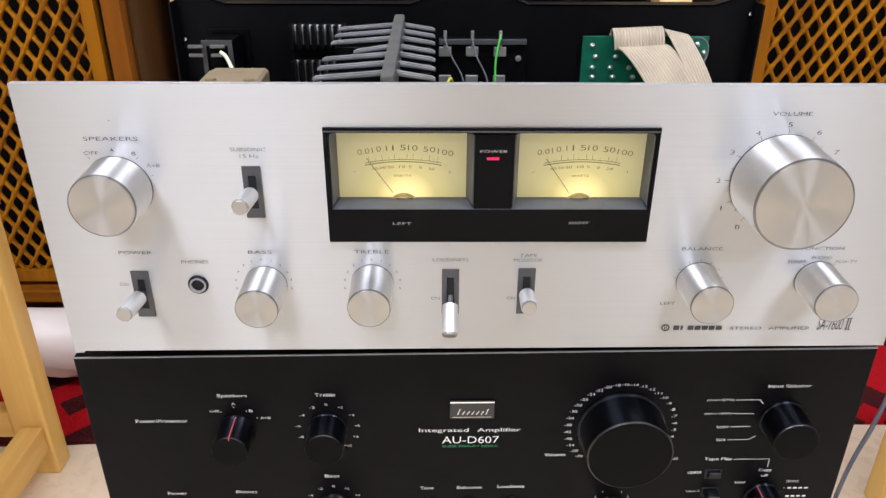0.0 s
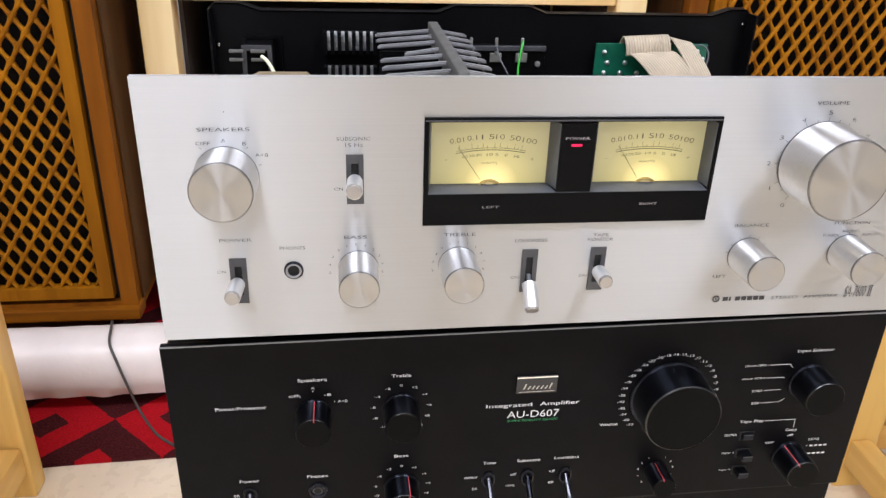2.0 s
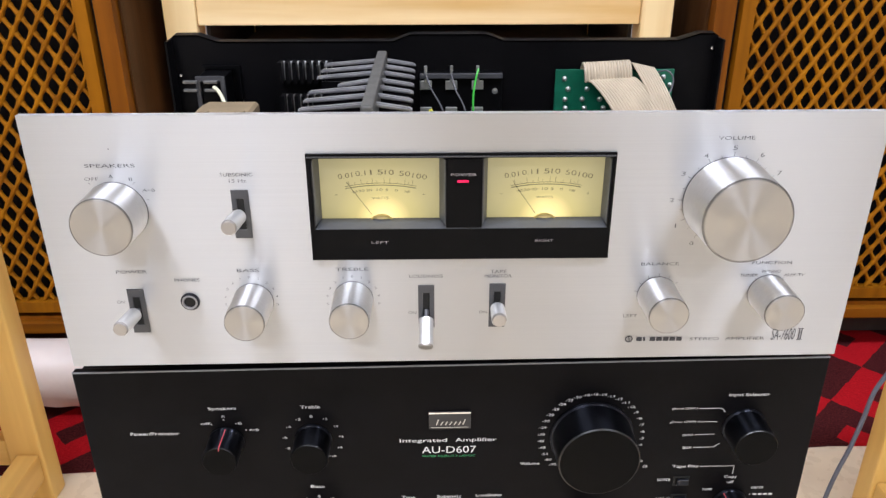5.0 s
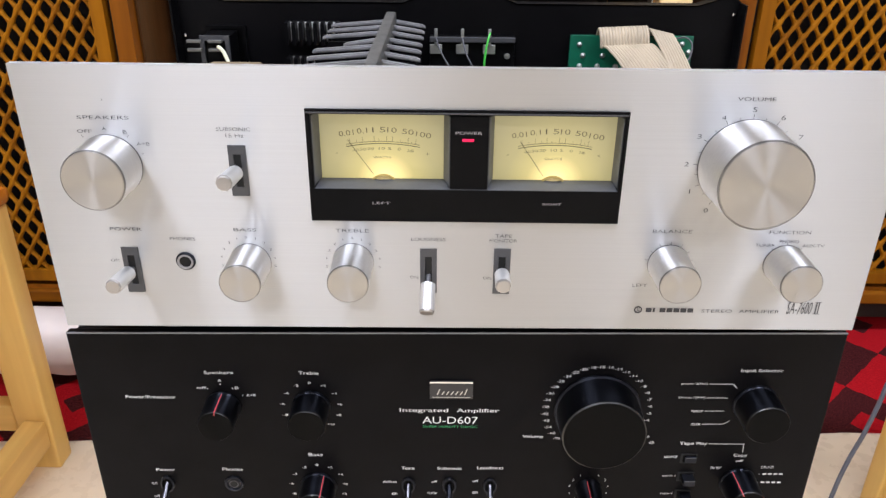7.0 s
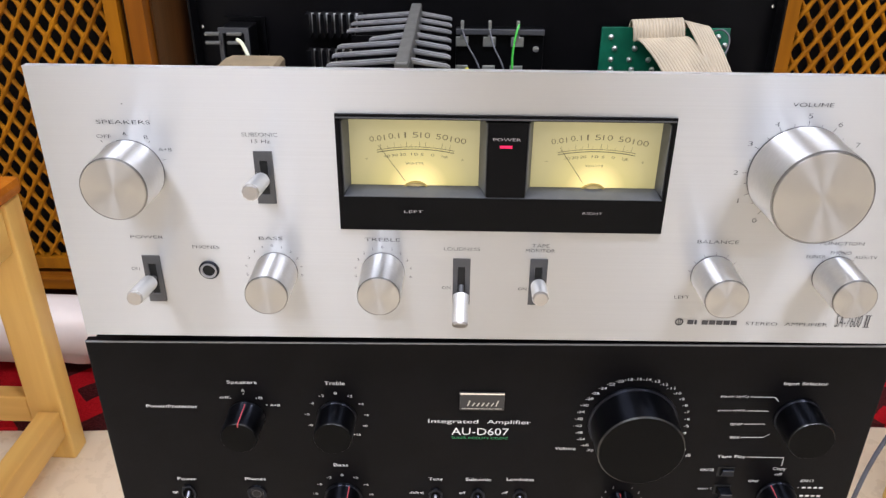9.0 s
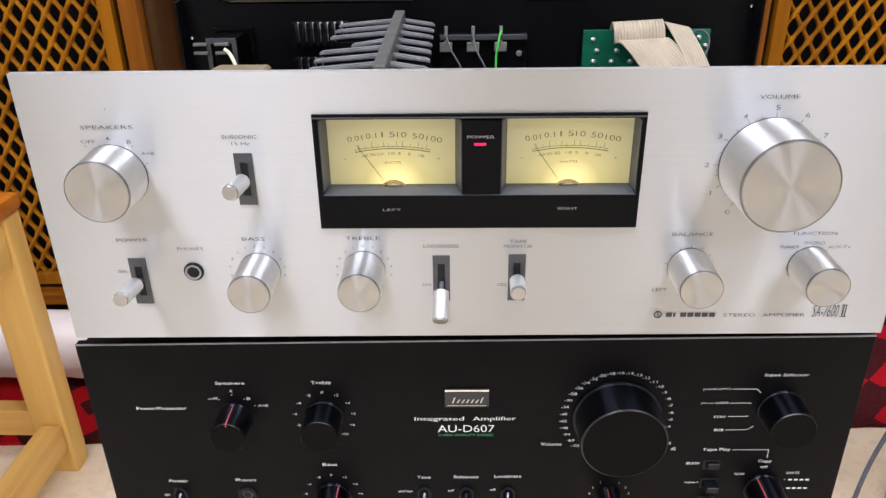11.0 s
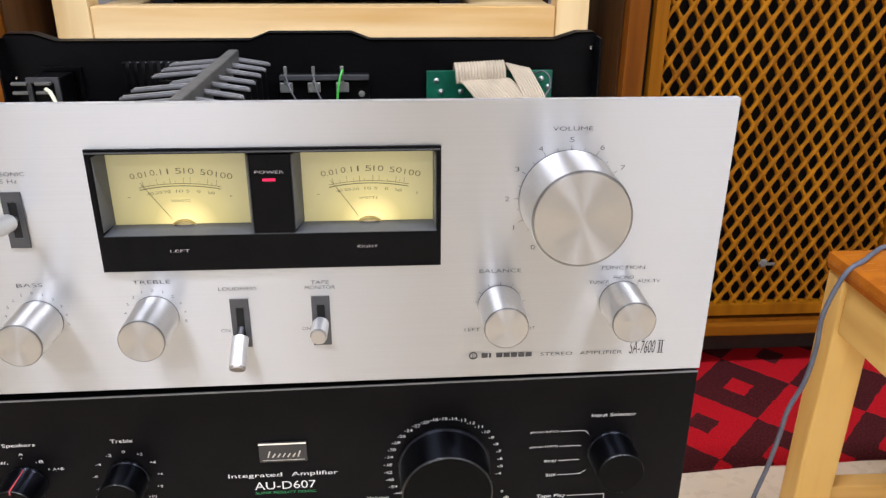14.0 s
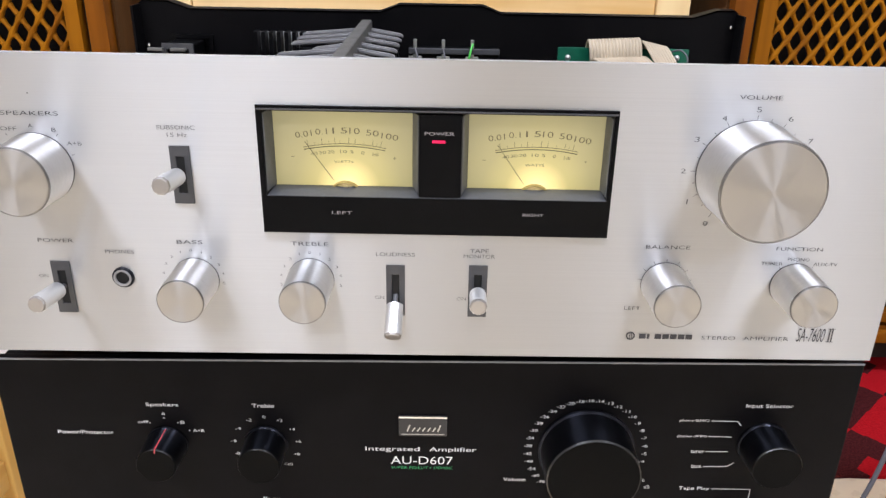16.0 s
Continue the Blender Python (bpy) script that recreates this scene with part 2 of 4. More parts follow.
def meter_glow(centre_x, centre_z):
    """A cream meter dial lit from behind by a small bulb at its lower middle."""
    mat, tree, p = material("lit_meter_dial", (0.30, 0.26, 0.15), 0.5)
    nodes, links = tree.nodes, tree.links
    co = nodes.new("ShaderNodeTexCoord")
    gap = nodes.new("ShaderNodeVectorMath")
    gap.operation = "DISTANCE"
    gap.inputs[1].default_value = (centre_x, 0.010, centre_z)
    links.new(co.outputs["Object"], gap.inputs[0])
    far = nodes.new("ShaderNodeMapRange")
    far.inputs["From Max"].default_value = 0.040
    links.new(gap.outputs["Value"], far.inputs["Value"])
    colour = ramp_of(tree, far.outputs["Result"], [(0.0, (1.5, 1.35, 0.75)), (0.17, (1.25, 1.05, 0.42)), (0.36, (0.66, 0.56, 0.20)), (0.62, (0.42, 0.37, 0.16)), (1.0, (0.27, 0.25, 0.13))])
    links.new(colour, p.inputs["Emission Color"])
    p.inputs["Emission Strength"].default_value = 0.80
    return mat


LED, _, led_p = material("red_power_light", (0.45, 0.004, 0.05), 0.4)
led_p.inputs["Emission Color"].default_value = (1.0, 0.004, 0.10, 1)
led_p.inputs["Emission Strength"].default_value = 0.62
TUBE, _, tube_p = material("glowing_lamp_panel", (0.9, 0.9, 0.9), 0.5)
tube_p.inputs["Emission Color"].default_value = (*COOL, 1)
tube_p.inputs["Emission Strength"].default_value = 3.0


# ---- mesh helpers ----
def finish(name, bm, mat, smooth=None):
    me = bpy.data.meshes.new(name)
    bmesh.ops.recalc_face_normals(bm, faces=bm.faces[:])
    bm.to_mesh(me)
    bm.free()
    me.materials.append(mat)
    if smooth is not None:
        me.shade_smooth()
        me.set_sharp_from_angle(angle=radians(smooth))
    return me


def part(name, bm, mat, parent, label="", smooth=None):
    ob = new(name, finish(name, bm, mat, smooth))
    ob.parent = parent
    return tagged(ob, label)


def thing(name, label, category, at=(0, 0, 0), group="", kind=""):
    ob = new(name)
    ob.empty_display_size = 0.02
    ob.location = at
    return tagged(ob, label, category, group, kind)


def add_box(bm, x0, x1, y0, y1, z0, z1, bevel=0.0, m=None):
    made = bmesh.ops.create_cube(bm, size=1.0)["verts"]
    bmesh.ops.transform(bm, verts=made, matrix=Matrix.LocRotScale(((x0 + x1) / 2, (y0 + y1) / 2, (z0 + z1) / 2), None, (x1 - x0, y1 - y0, z1 - z0)))
    if bevel:
        edges = list({e for v in made for e in v.link_edges})
        made = bmesh.ops.bevel(bm, geom=edges, offset=bevel, segments=2, affect="EDGES", profile=0.6)["verts"]
    if m is not None:
        bmesh.ops.transform(bm, verts=list(set(made)), matrix=m)
    return bm


def box(x0, x1, y0, y1, z0, z1, bevel=0.0, m=None):
    return add_box(bmesh.new(), x0, x1, y0, y1, z0, z1, bevel, m)


def lathe(profile, n=48, cap=True):
    """A solid turned round the y axis from (radius, y) pairs."""
    bm = bmesh.new()
    rings = [[bm.verts.new((r * math.cos(a), y, r * math.sin(a))) for a in np.linspace(0, 2 * math.pi, n, endpoint=False)] for r, y in profile]
    for a, b in zip(rings, rings[1:]):
        for i in range(n):
            bm.faces.new((a[i], a[(i + 1) % n], b[(i + 1) % n], b[i]))
    if cap:
        bm.faces.new(rings[0])
        bm.faces.new(rings[-1])
    return bm


def outline_plate(points, y0, y1):
    """A plate of the given outline in x and z, from y0 to y1."""
    bm = bmesh.new()
    front = [bm.verts.new((x, y0, z)) for x, z in points]
    back = [bm.verts.new((x, y1, z)) for x, z in points]
    bm.faces.new(front)
    bm.faces.new(back)
    for i in range(len(points)):
        j = (i + 1) % len(points)
        bm.faces.new((front[i], front[j], back[j], back[i]))
    return bm


def ring_plate(outer, inner_front, inner_back, y0, y1):
    """A rectangular frame; outer and inner are (x0, x1, z0, z1); the opening may narrow towards the back."""
    bm = bmesh.new()

    def loop(r, y):
        x0, x1, z0, z1 = r
        return [bm.verts.new((x, y, z)) for x, z in ((x0, z0), (x1, z0), (x1, z1), (x0, z1))]

    a, b, c, d = loop(outer, y0), loop(inner_front, y0), loop(inner_back, y1), loop(outer, y1)
    for p, q in ((a, b), (b, c), (c, d), (d, a)):
        for i in range(4):
            j = (i + 1) % 4
            bm.faces.new((p[i], p[j], q[j], q[i]))
    return bm


def tube(points, r, n=8, smooth_steps=6):
    """A round cable through the given points."""
    pts = [Vector(p) for p in points]
    line = []
    for i in range(len(pts) - 1):
        p0, p1, p2, p3 = pts[max(i - 1, 0)], pts[i], pts[i + 1], pts[min(i + 2, len(pts) - 1)]
        for k in range(smooth_steps):
            t = k / smooth_steps
            line.append(0.5 * ((2 * p1) + (p2 - p0) * t + (2 * p0 - 5 * p1 + 4 * p2 - p3) * t * t + (3 * p1 - p0 - 3 * p2 + p3) * t ** 3))
    line.append(pts[-1])
    bm = bmesh.new()
    rings, side = [], None
    for i, p in enumerate(line):
        d = (line[min(i + 1, len(line) - 1)] - line[max(i - 1, 0)]).normalized()
        side = (side - d * side.dot(d)).normalized() if side else d.orthogonal().normalized()
        up = d.cross(side)
        rings.append([bm.verts.new(p + r * (math.cos(a) * side + math.sin(a) * up)) for a in np.linspace(0, 2 * math.pi, n, endpoint=False)])
    for a, b in zip(rings, rings[1:]):
        for i in range(n):
            bm.faces.new((a[i], a[(i + 1) % n], b[(i + 1) % n], b[i]))
    bm.faces.new(rings[0])
    bm.faces.new(rings[-1])
    return bm


TEXTS = {}


def text_mesh(body, width, height, mat, lean=0.0, thin=0.010):
    """The built-in font's letters as a flat mesh that faces -y, centred, of the given size."""
    key = (body, round(width, 5), round(height, 5), mat.name)
    if key in TEXTS:
        return TEXTS[key]
    cu = bpy.data.curves.new("words", "FONT")
    cu.body, cu.size, cu.resolution_u, cu.shear, cu.offset = body, 1.0, 3, lean, (0.0 if 0.002 < height < 0.0045 else -0.004) if mat == WHITE_INK else -thin
    tmp = bpy.data.objects.new("words", cu)
    scene.collection.objects.link(tmp)
    bpy.context.view_layer.update()
    me = bpy.data.meshes.new_from_object(tmp.evaluated_get(bpy.context.evaluated_depsgraph_get()))
    bpy.data.objects.remove(tmp)
    co = np.array([v.co[:] for v in me.vertices])
    lo, hi = co.min(0), co.max(0)
    if body == "1":
        width *= 0.22
    sx, sy = width / (hi[0] - lo[0]), height / (hi[1] - lo[1])
    mid = (lo + hi) / 2
    for v in me.vertices:
        x, y = (v.co.x - mid[0]) * sx, (v.co.y - mid[1]) * sy
        v.co = (x, 0, y)
    me.materials.clear()
    me.materials.append(mat)
    TEXTS[key] = me
    return me


def words(body, x, z, width, height, mat, parent, y, lean=0.0, name="lettering"):
    ob = new(name, text_mesh(body, width, height, mat, lean))
    ob.location = (x, y, z)
    ob.parent = parent
    return ob


def bars(parts, y, mat, parent, name):
    """Flat printed marks: (x0, x1, z0, z1) each."""
    bm = bmesh.new()
    for x0, x1, z0, z1 in parts:
        bm.faces.new([bm.verts.new((x, y, z)) for x, z in ((x0, z0), (x1, z0), (x1, z1), (x0, z1))])
    return part(name, bm, mat, parent)


def stroke(points, w, y, mat, parent, name):
    """A printed line through (x, z) points."""
    bm = bmesh.new()
    for (xa, za), (xb, zb) in zip(points, points[1:]):
        d = Vector((xb - xa, 0, zb - za)).normalized()
        n = Vector((-d.z, 0, d.x)) * w / 2
        e = d * w * 0.4
        a, b = Vector((xa, y, za)) - e, Vector((xb, y, zb)) + e
        bm.faces.new([bm.verts.new(v) for v in (a - n, b - n, b + n, a + n)])
    return part(name, bm, mat, parent)


# ---- setting ----
def setting(name, bm, mat, label, category):
    ob = new(name, finish(name, bm, mat))
    return tagged(ob, label, category, kind="structure")


floor = setting("floor", box(-2.2, 2.2, -3.2, 1.8, -0.05, -0.004), GROUT, "cream tiled floor with narrow joints", "floor")
ceiling = setting("ceiling", box(-2.2, 2.2, -3.2, 1.8, ROOM_TOP, ROOM_TOP + 0.05), CEILING, "plain white painted ceiling", "ceiling")
setting("wall_north", box(-2.2, 2.2, 1.8, 1.9, -0.05, ROOM_TOP), WALL, "plain off-white painted wall", "wall")
setting("wall_south", box(-2.2, 2.2, -3.3, -3.2, -0.05, ROOM_TOP), WALL, "plain off-white painted wall", "wall")
setting("wall_east", box(2.2, 2.3, -3.2, 1.8, -0.05, ROOM_TOP), WALL, "plain off-white painted wall", "wall")
setting("wall_west", box(-2.3, -2.2, -3.2, 1.8, -0.05, ROOM_TOP), WALL, "plain off-white painted wall", "wall")

carpet = thing("carpet", "red carpet with dark maroon nested squares on the tiles", "carpet")
bm = bmesh.new()
nx, ny = 60, 30
grid = [[bm.verts.new((-1.5 + 3.0 * i / nx, 0.4895 + 0.0325 * (-1.5 + 3.0 * i / nx) + 1.2 * j / ny + (0.006 * noise.noise((i * 0.5, 1, 0)) if j == 0 else 0), 0.005 + 0.0012 * noise.noise((i * 0.4, j * 0.4, 3)))) for j in range(ny + 1)] for i in range(nx + 1)]
for i in range(nx):
    for j in range(ny):
        bm.faces.new((grid[i][j], grid[i + 1][j], grid[i + 1][j + 1], grid[i][j + 1]))
edge = [grid[i][0] for i in range(nx + 1)]
low = [bm.verts.new((v.co.x, v.co.y - 0.001, 0.0003)) for v in edge]
for i in range(nx):
    bm.faces.new((edge[i], edge[i + 1], low[i + 1], low[i]))
part("woven_sheet", bm, CARPET, carpet)

# ceiling lamps
for lx, ly, span, watts in LAMPS:
    lamp = thing("ceiling_lamp", "long white ceiling lamp fixed to the ceiling", "lamp", group="ceiling lamps")
    part("housing", box(lx - span / 2 - 0.02, lx + span / 2 + 0.02, ly - 0.15, ly + 0.15, ROOM_TOP - 0.05, ROOM_TOP - 0.002, 0.01), LAMP_BODY, lamp)
    part("diffuser", box(lx - span / 2, lx + span / 2, ly - 0.13, ly + 0.13, ROOM_TOP - 0.062, ROOM_TOP - 0.052, 0.003), TUBE, lamp)
    light = bpy.data.lights.new("lamp_light", "AREA")
    light.shape, light.size, light.size_y, light.energy, light.color = "RECTANGLE", span, 0.26, watts, COOL
    lob = new("lamp_light", light)
    lob.location = (lx, ly, ROOM_TOP - 0.07)


# ---- silver amplifier ----
TOP, BOT = 0.62, 0.481
amp = thing("integrated_amplifier", "silver brushed-aluminium amplifier without its lid on a black one", "amplifier")
WIN = (-0.0745, 0.078, 0.5435, 0.6005)
plate = ring_plate((-0.21, 0.21, BOT, TOP), (WIN[0] + 0.001, WIN[1] - 0.001, WIN[2] + 0.001, WIN[3] - 0.001), (WIN[0] + 0.001, WIN[1] - 0.001, WIN[2] + 0.001, WIN[3] - 0.001), 0.0, 0.004)
for v in plate.verts:
    if v.co.z < BOT + 0.001:
        v.co.z += 0.0015 if v.co.x > 0 else -0.0013
part("faceplate", plate, ALU, amp, "brushed aluminium front panel")


def print_p(body, x, z, w, h=0.0018, parent=amp):
    return words(body, x, z, w, h, INK, parent, -0.00025)


# knobs
def silver_knob(name, x, z, r, length, parent=amp):
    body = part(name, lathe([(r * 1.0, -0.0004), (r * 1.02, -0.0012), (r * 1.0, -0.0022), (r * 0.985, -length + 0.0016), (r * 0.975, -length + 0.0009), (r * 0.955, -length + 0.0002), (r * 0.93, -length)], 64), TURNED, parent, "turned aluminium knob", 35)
    body.location = (x, 0, z)
    part("collar", lathe([(r * 1.022, -0.0001), (r * 1.022, -0.0004), (r * 0.9, -0.0004)], 64), SLOT_GREY, body, "thin dark ring behind the knob", 35)
    part("edge", lathe([(r * 0.976, -length + 0.0008), (r * 0.972, -length - 0.00005), (r * 0.950, -length - 0.00022)], 64, cap=False), KNOB_EDGE, body, "thin dark edge round the face", 35)
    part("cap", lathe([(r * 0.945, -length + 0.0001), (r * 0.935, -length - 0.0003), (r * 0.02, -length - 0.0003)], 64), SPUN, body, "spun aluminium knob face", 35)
    return body


silver_knob("volume_knob", 0.136, 0.575, 0.0222, 0.0285)
silver_knob("speaker_knob", -0.1704, 0.5712, 0.0152, 0.0215)
silver_knob("bass_knob", -0.1077, 0.5192, 0.0104, 0.0235)
silver_knob("treble_knob", -0.0550, 0.5200, 0.0104, 0.0240)
silver_knob("balance_knob", 0.1065, 0.5212, 0.0104, 0.0235)
silver_knob("function_knob", 0.1655, 0.5218, 0.0104, 0.0228)


def toggle(name, x, z0, z1, tip):
    """A dark slot with a stubby aluminium lever that points at tip (x, y, z)."""
    sw = part(name, ring_plate((x - 0.0043, x + 0.0043, z0, z1), (x - 0.0019, x + 0.0019, z0 + 0.0045, z1 - 0.0045), (x - 0.0016, x + 0.0016, z0 + 0.005, z1 - 0.005), -0.0006, 0.0004), SLOT_GREY, amp, "dark grey switch plate")
    part("slot", box(x - 0.0025, x + 0.0025, -0.0002, 0.0002, z0 + 0.004, z1 - 0.004), DEEP, sw)
    zc = (z0 + z1) / 2
    a, b = Vector((x, 0.0, zc + (tip[2] - zc) * 0.15)), Vector(tip)
    d = (b - a).normalized()
    m = Matrix.Translation(a) @ d.to_track_quat("-Y", "Z").to_matrix().to_4x4()
    length = (b - a).length
    stem = lathe([(0.0013, 0), (0.0013, -length * 0.4)], 20)
    bmesh.ops.transform(stem, verts=stem.verts[:], matrix=m)
    part("stem", stem, SLOT_GREY, sw, "", 35)
    lever = lathe([(0.0028, -length * 0.22), (0.0038, -length * 0.25), (0.0040, -length + 0.0012)], 32)
    bmesh.ops.transform(lever, verts=lever.verts[:], matrix=m)
    lever = part("lever", lever, LEVER, sw, "aluminium lever", 35)
    tip_end = lathe([(0.00401, -length + 0.0013), (0.0036, -length + 0.0002), (0.0031, -length)], 10)
    bmesh.ops.transform(tip_end, verts=tip_end.verts[:], matrix=m)
    part("lever_end", tip_end, LEVER_END, lever, "bevelled darker end of the lever")


toggle("subsonic_switch", -0.1085, 0.556, 0.582, (-0.1093, -0.0250, 0.5720))
toggle("power_switch", -0.1690, 0.501, 0.527, (-0.1696, -0.0250, 0.5172))
toggle("loudness_switch", -0.0163, 0.5025, 0.528, (-0.0168, -0.0165, 0.4995))
toggle("tape_switch", 0.0214, 0.5025, 0.5285, (0.0212, -0.0185, 0.5165))

jack = part("headphone_jack", lathe([(0.0050, 0), (0.0050, -0.0008), (0.0046, -0.0013), (0.0040, -0.0013), (0.0034, -0.0006), (0.0034, -0.0001)], 40, cap=False), BLACK_KNOB, amp, "dark headphone socket", 35)
jack.location = (-0.141, 0, 0.5195)
part("ring", lathe([(0.0041, -0.0013), (0.0040, -0.0018), (0.0033, -0.0018), (0.0030, -0.0010)], 40, cap=False), FIN, jack, "bright metal ring", 35)
part("hole", lathe([(0.0033, -0.0009), (0.0033, -0.0007), (0.0, -0.0007)], 32, cap=False), DEEP, jack)

# printed words of the silver panel
for body, x, z, w in (("SPEAKERS", -0.170, 0.5950, 0.0245), ("SUBSONIC", -0.109, 0.5900, 0.0162), ("15 Hz", -0.1087, 0.5868, 0.0085), ("POWER", -0.169, 0.5372, 0.0160), ("PHONES", -0.141, 0.5322, 0.0130), ("BASS", -0.1088, 0.5375, 0.0115), ("TREBLE", -0.0548, 0.5377, 0.0170), ("LOUDNESS", -0.0163, 0.5333, 0.0175), ("TAPE", 0.0216, 0.5357, 0.0085), ("MONITOR", 0.0216, 0.5330, 0.0140), ("BALANCE", 0.1062, 0.5393, 0.0198), ("FUNCTION", 0.1652, 0.5395, 0.0208), ("VOLUME", 0.1360, 0.6072, 0.0180)):
    print_p(body, x, z, w)
for body, x, z, w in (("OFF", -0.1800, 0.5882, 0.0068), ("A", -0.1704, 0.5896, 0.0020), ("B", -0.1608, 0.5880, 0.0018), ("A+B", -0.1530, 0.5822, 0.0062), ("ON", -0.1775, 0.5195, 0.0042), ("ON", -0.1168, 0.5640, 0.0042), ("ON", -0.0238, 0.5115, 0.0042), ("ON", 0.0140, 0.5115, 0.0042), ("LEFT", 0.0935, 0.5083, 0.0075), ("RIGHT", 0.1200, 0.5083, 0.0085), ("TUNER", 0.1540, 0.5322, 0.0098), ("PHONO", 0.1658, 0.5344, 0.0098), ("AUX-TV", 0.1782, 0.5322, 0.0110)):
    print_p(body, x, z, w, 0.0017)
for k in range(9):
    x, z = ((0.121, 0.551), (0.1115, 0.561), (0.1080, 0.575), (0.1120, 0.589), (0.1222, 0.5982), (0.1360, 0.6022), (0.1500, 0.5985), (0.1600, 0.589), (0.1632, 0.575))[k]
    print_p(str(k), x, z, 0.0021, 0.0022)


def ticks(cx, cz, r0, r1, angles, w, mat, parent, y):
    bm = bmesh.new()
    for a in angles:
        d = Vector((math.sin(radians(a)), 0, math.cos(radians(a))))
        n = Vector((d.z, 0, -d.x)) * w / 2
        p, q = Vector((cx, y, cz)) + d * r0, Vector((cx, y, cz)) + d * r1
        bm.faces.new([bm.verts.new(v) for v in (p - n, q - n, q + n, p + n)])
    return part("scale_marks", bm, mat, parent)


ticks(0.136, 0.575, 0.0228, 0.0250, [-146, -117, -90, -60, -30, 0, 30, 60, 90], 0.00022, INK, amp, -0.00025)
ticks(0.136, 0.575, 0.0228, 0.0240, [-131, -103, -75, -45, -15, 15, 45, 75], 0.0002, INK, amp, -0.00025)
for cx in (-0.1087, -0.0550):
    for k, a in zip("54321012345", range(-100, 101, 20)):
        print_p(k, cx + 0.0138 * math.sin(radians(a)), 0.5197 + 0.0138 * math.cos(radians(a)), 0.0011, 0.0013)
ticks(0.1065, 0.5212, 0.0108, 0.0124, [-80, -55, -28, 0, 28, 55, 80], 0.0002, INK, amp, -0.00025)
ticks(0.1652, 0.5215, 0.0108, 0.0120, [-40, 0, 40], 0.0002, INK, amp, -0.00025)
ticks(-0.1705, 0.5728, 0.0163, 0.0176, [-40, 0, 40, 75], 0.00022, INK, amp, -0.00025)
# maker's mark: a round emblem and seven plain blocks
emblem = part("emblem", lathe([(0.0021, -0.0002), (0.0021, -0.00032), (0.0015, -0.00032), (0.0015, -0.0002)], 32, cap=False), INK, amp, "dark round emblem")
emblem.location = (0.0943, 0, 0.4937)
bars([(0.0938, 0.0941, 0.4922, 0.4952), (0.0946, 0.0949, 0.4922, 0.4952)], -0.0003, INK, amp, "emblem_mark")
for k in range(7):
    x0 = 0.0984 + 0.00365 * k
    bars([(x0, x0 + (0.0031 if k != 1 else 0.0012), 0.4923, 0.4949)], -0.00025, INK, amp, "brand_block")
words("STEREO", 0.1358, 0.4934, 0.0160, 0.0019, INK, amp, -0.00025)
words("AMPLIFIER", 0.1582, 0.4934, 0.0215, 0.0019, INK, amp, -0.00025)
words("SA-7600", 0.1790, 0.4958, 0.0130, 0.0072, INK, amp, -0.00025, 0.15)
bars([(0.1866, 0.1900, 0.4991, 0.4994), (0.1866, 0.1900, 0.4922, 0.4925), (0.1874, 0.1879, 0.4922, 0.4994), (0.1887, 0.1892, 0.4922, 0.4994)], -0.00025, INK, amp, "numeral_bars")
speck = part("scratch", lathe([(0.0003, -0.0002), (0.0, -0.0002)], 8, cap=False), INK, amp, "small dent")
speck.location = (-0.169, 0, 0.6035)

# meter window
win = part("meter_window", ring_plate(WIN, (-0.0722, 0.0762, 0.5605, 0.5982), (-0.0705, 0.0755, 0.5618, 0.5972), -0.0012, 0.011), BEZEL, amp, "black meter window surround")
part("top_edge", box(WIN[0] + 0.0004, WIN[1] - 0.0004, -0.0016, -0.0013, WIN[3] - 0.0019, WIN[3] - 0.0012), SLOT_GREY, win)
led = bmesh.new()
corners = [(-0.0720, -0.0010, 0.5608), (0.0760, -0.0010, 0.5608), (0.0754, 0.0099, 0.5622), (-0.0704, 0.0099, 0.5622)]
upper, under = [led.verts.new(c) for c in corners], [led.verts.new((x, y, z - 0.0009)) for x, y, z in corners]
led.faces.new(upper)
led.faces.new(under[::-1])
for i in range(4):
    led.faces.new((upper[i], upper[(i + 1) % 4], under[(i + 1) % 4], under[i]))
part("ledge", led, LEDGE, win, "satin sloping ledge below the dials")
div = bmesh.new()
front = [div.verts.new((x, -0.0011, z)) for x, z in ((-0.0058, 0.5612), (0.0122, 0.5612), (0.0122, 0.5975), (-0.0058, 0.5975))]
back = [div.verts.new((x, 0.0105, z)) for x, z in ((-0.0085, 0.5612), (0.0149, 0.5612), (0.0149, 0.5975), (-0.0085, 0.5975))]
div.faces.new(front)
for i in range(4):
    div.faces.new((front[i], front[(i + 1) % 4], back[(i + 1) % 4], back[i]))
part("divider", div, BEZEL, win, "black block between the dials")
for side_name, xf, xb, shift in (("side_wall", -0.0718, -0.0701, 0.0003), ("side_wall", 0.0758, 0.0751, -0.0003), ("divider_side", -0.0061, -0.0088, -0.0003), ("divider_side", 0.0125, 0.0152, 0.0003)):
    wall = bmesh.new()
    inner = [wall.verts.new(v) for v in ((xf, -0.0008, 0.5626), (xb, 0.0099, 0.5626), (xb, 0.0099, 0.5970), (xf, -0.0008, 0.5970))]
    outer = [wall.verts.new((v.co.x + shift, v.co.y, v.co.z)) for v in inner]
    wall.faces.new(inner)
    wall.faces.new(outer)
    for i in range(4):
        wall.faces.new((inner[i], inner[(i + 1) % 4], outer[(i + 1) % 4], outer[i]))
    part(side_name, wall, LEDGE, win, "satin dark side beside a lit dial")
words("POWER", 0.0028, 0.5896, 0.0125, 0.0014, GREY_INK, win, -0.00135)
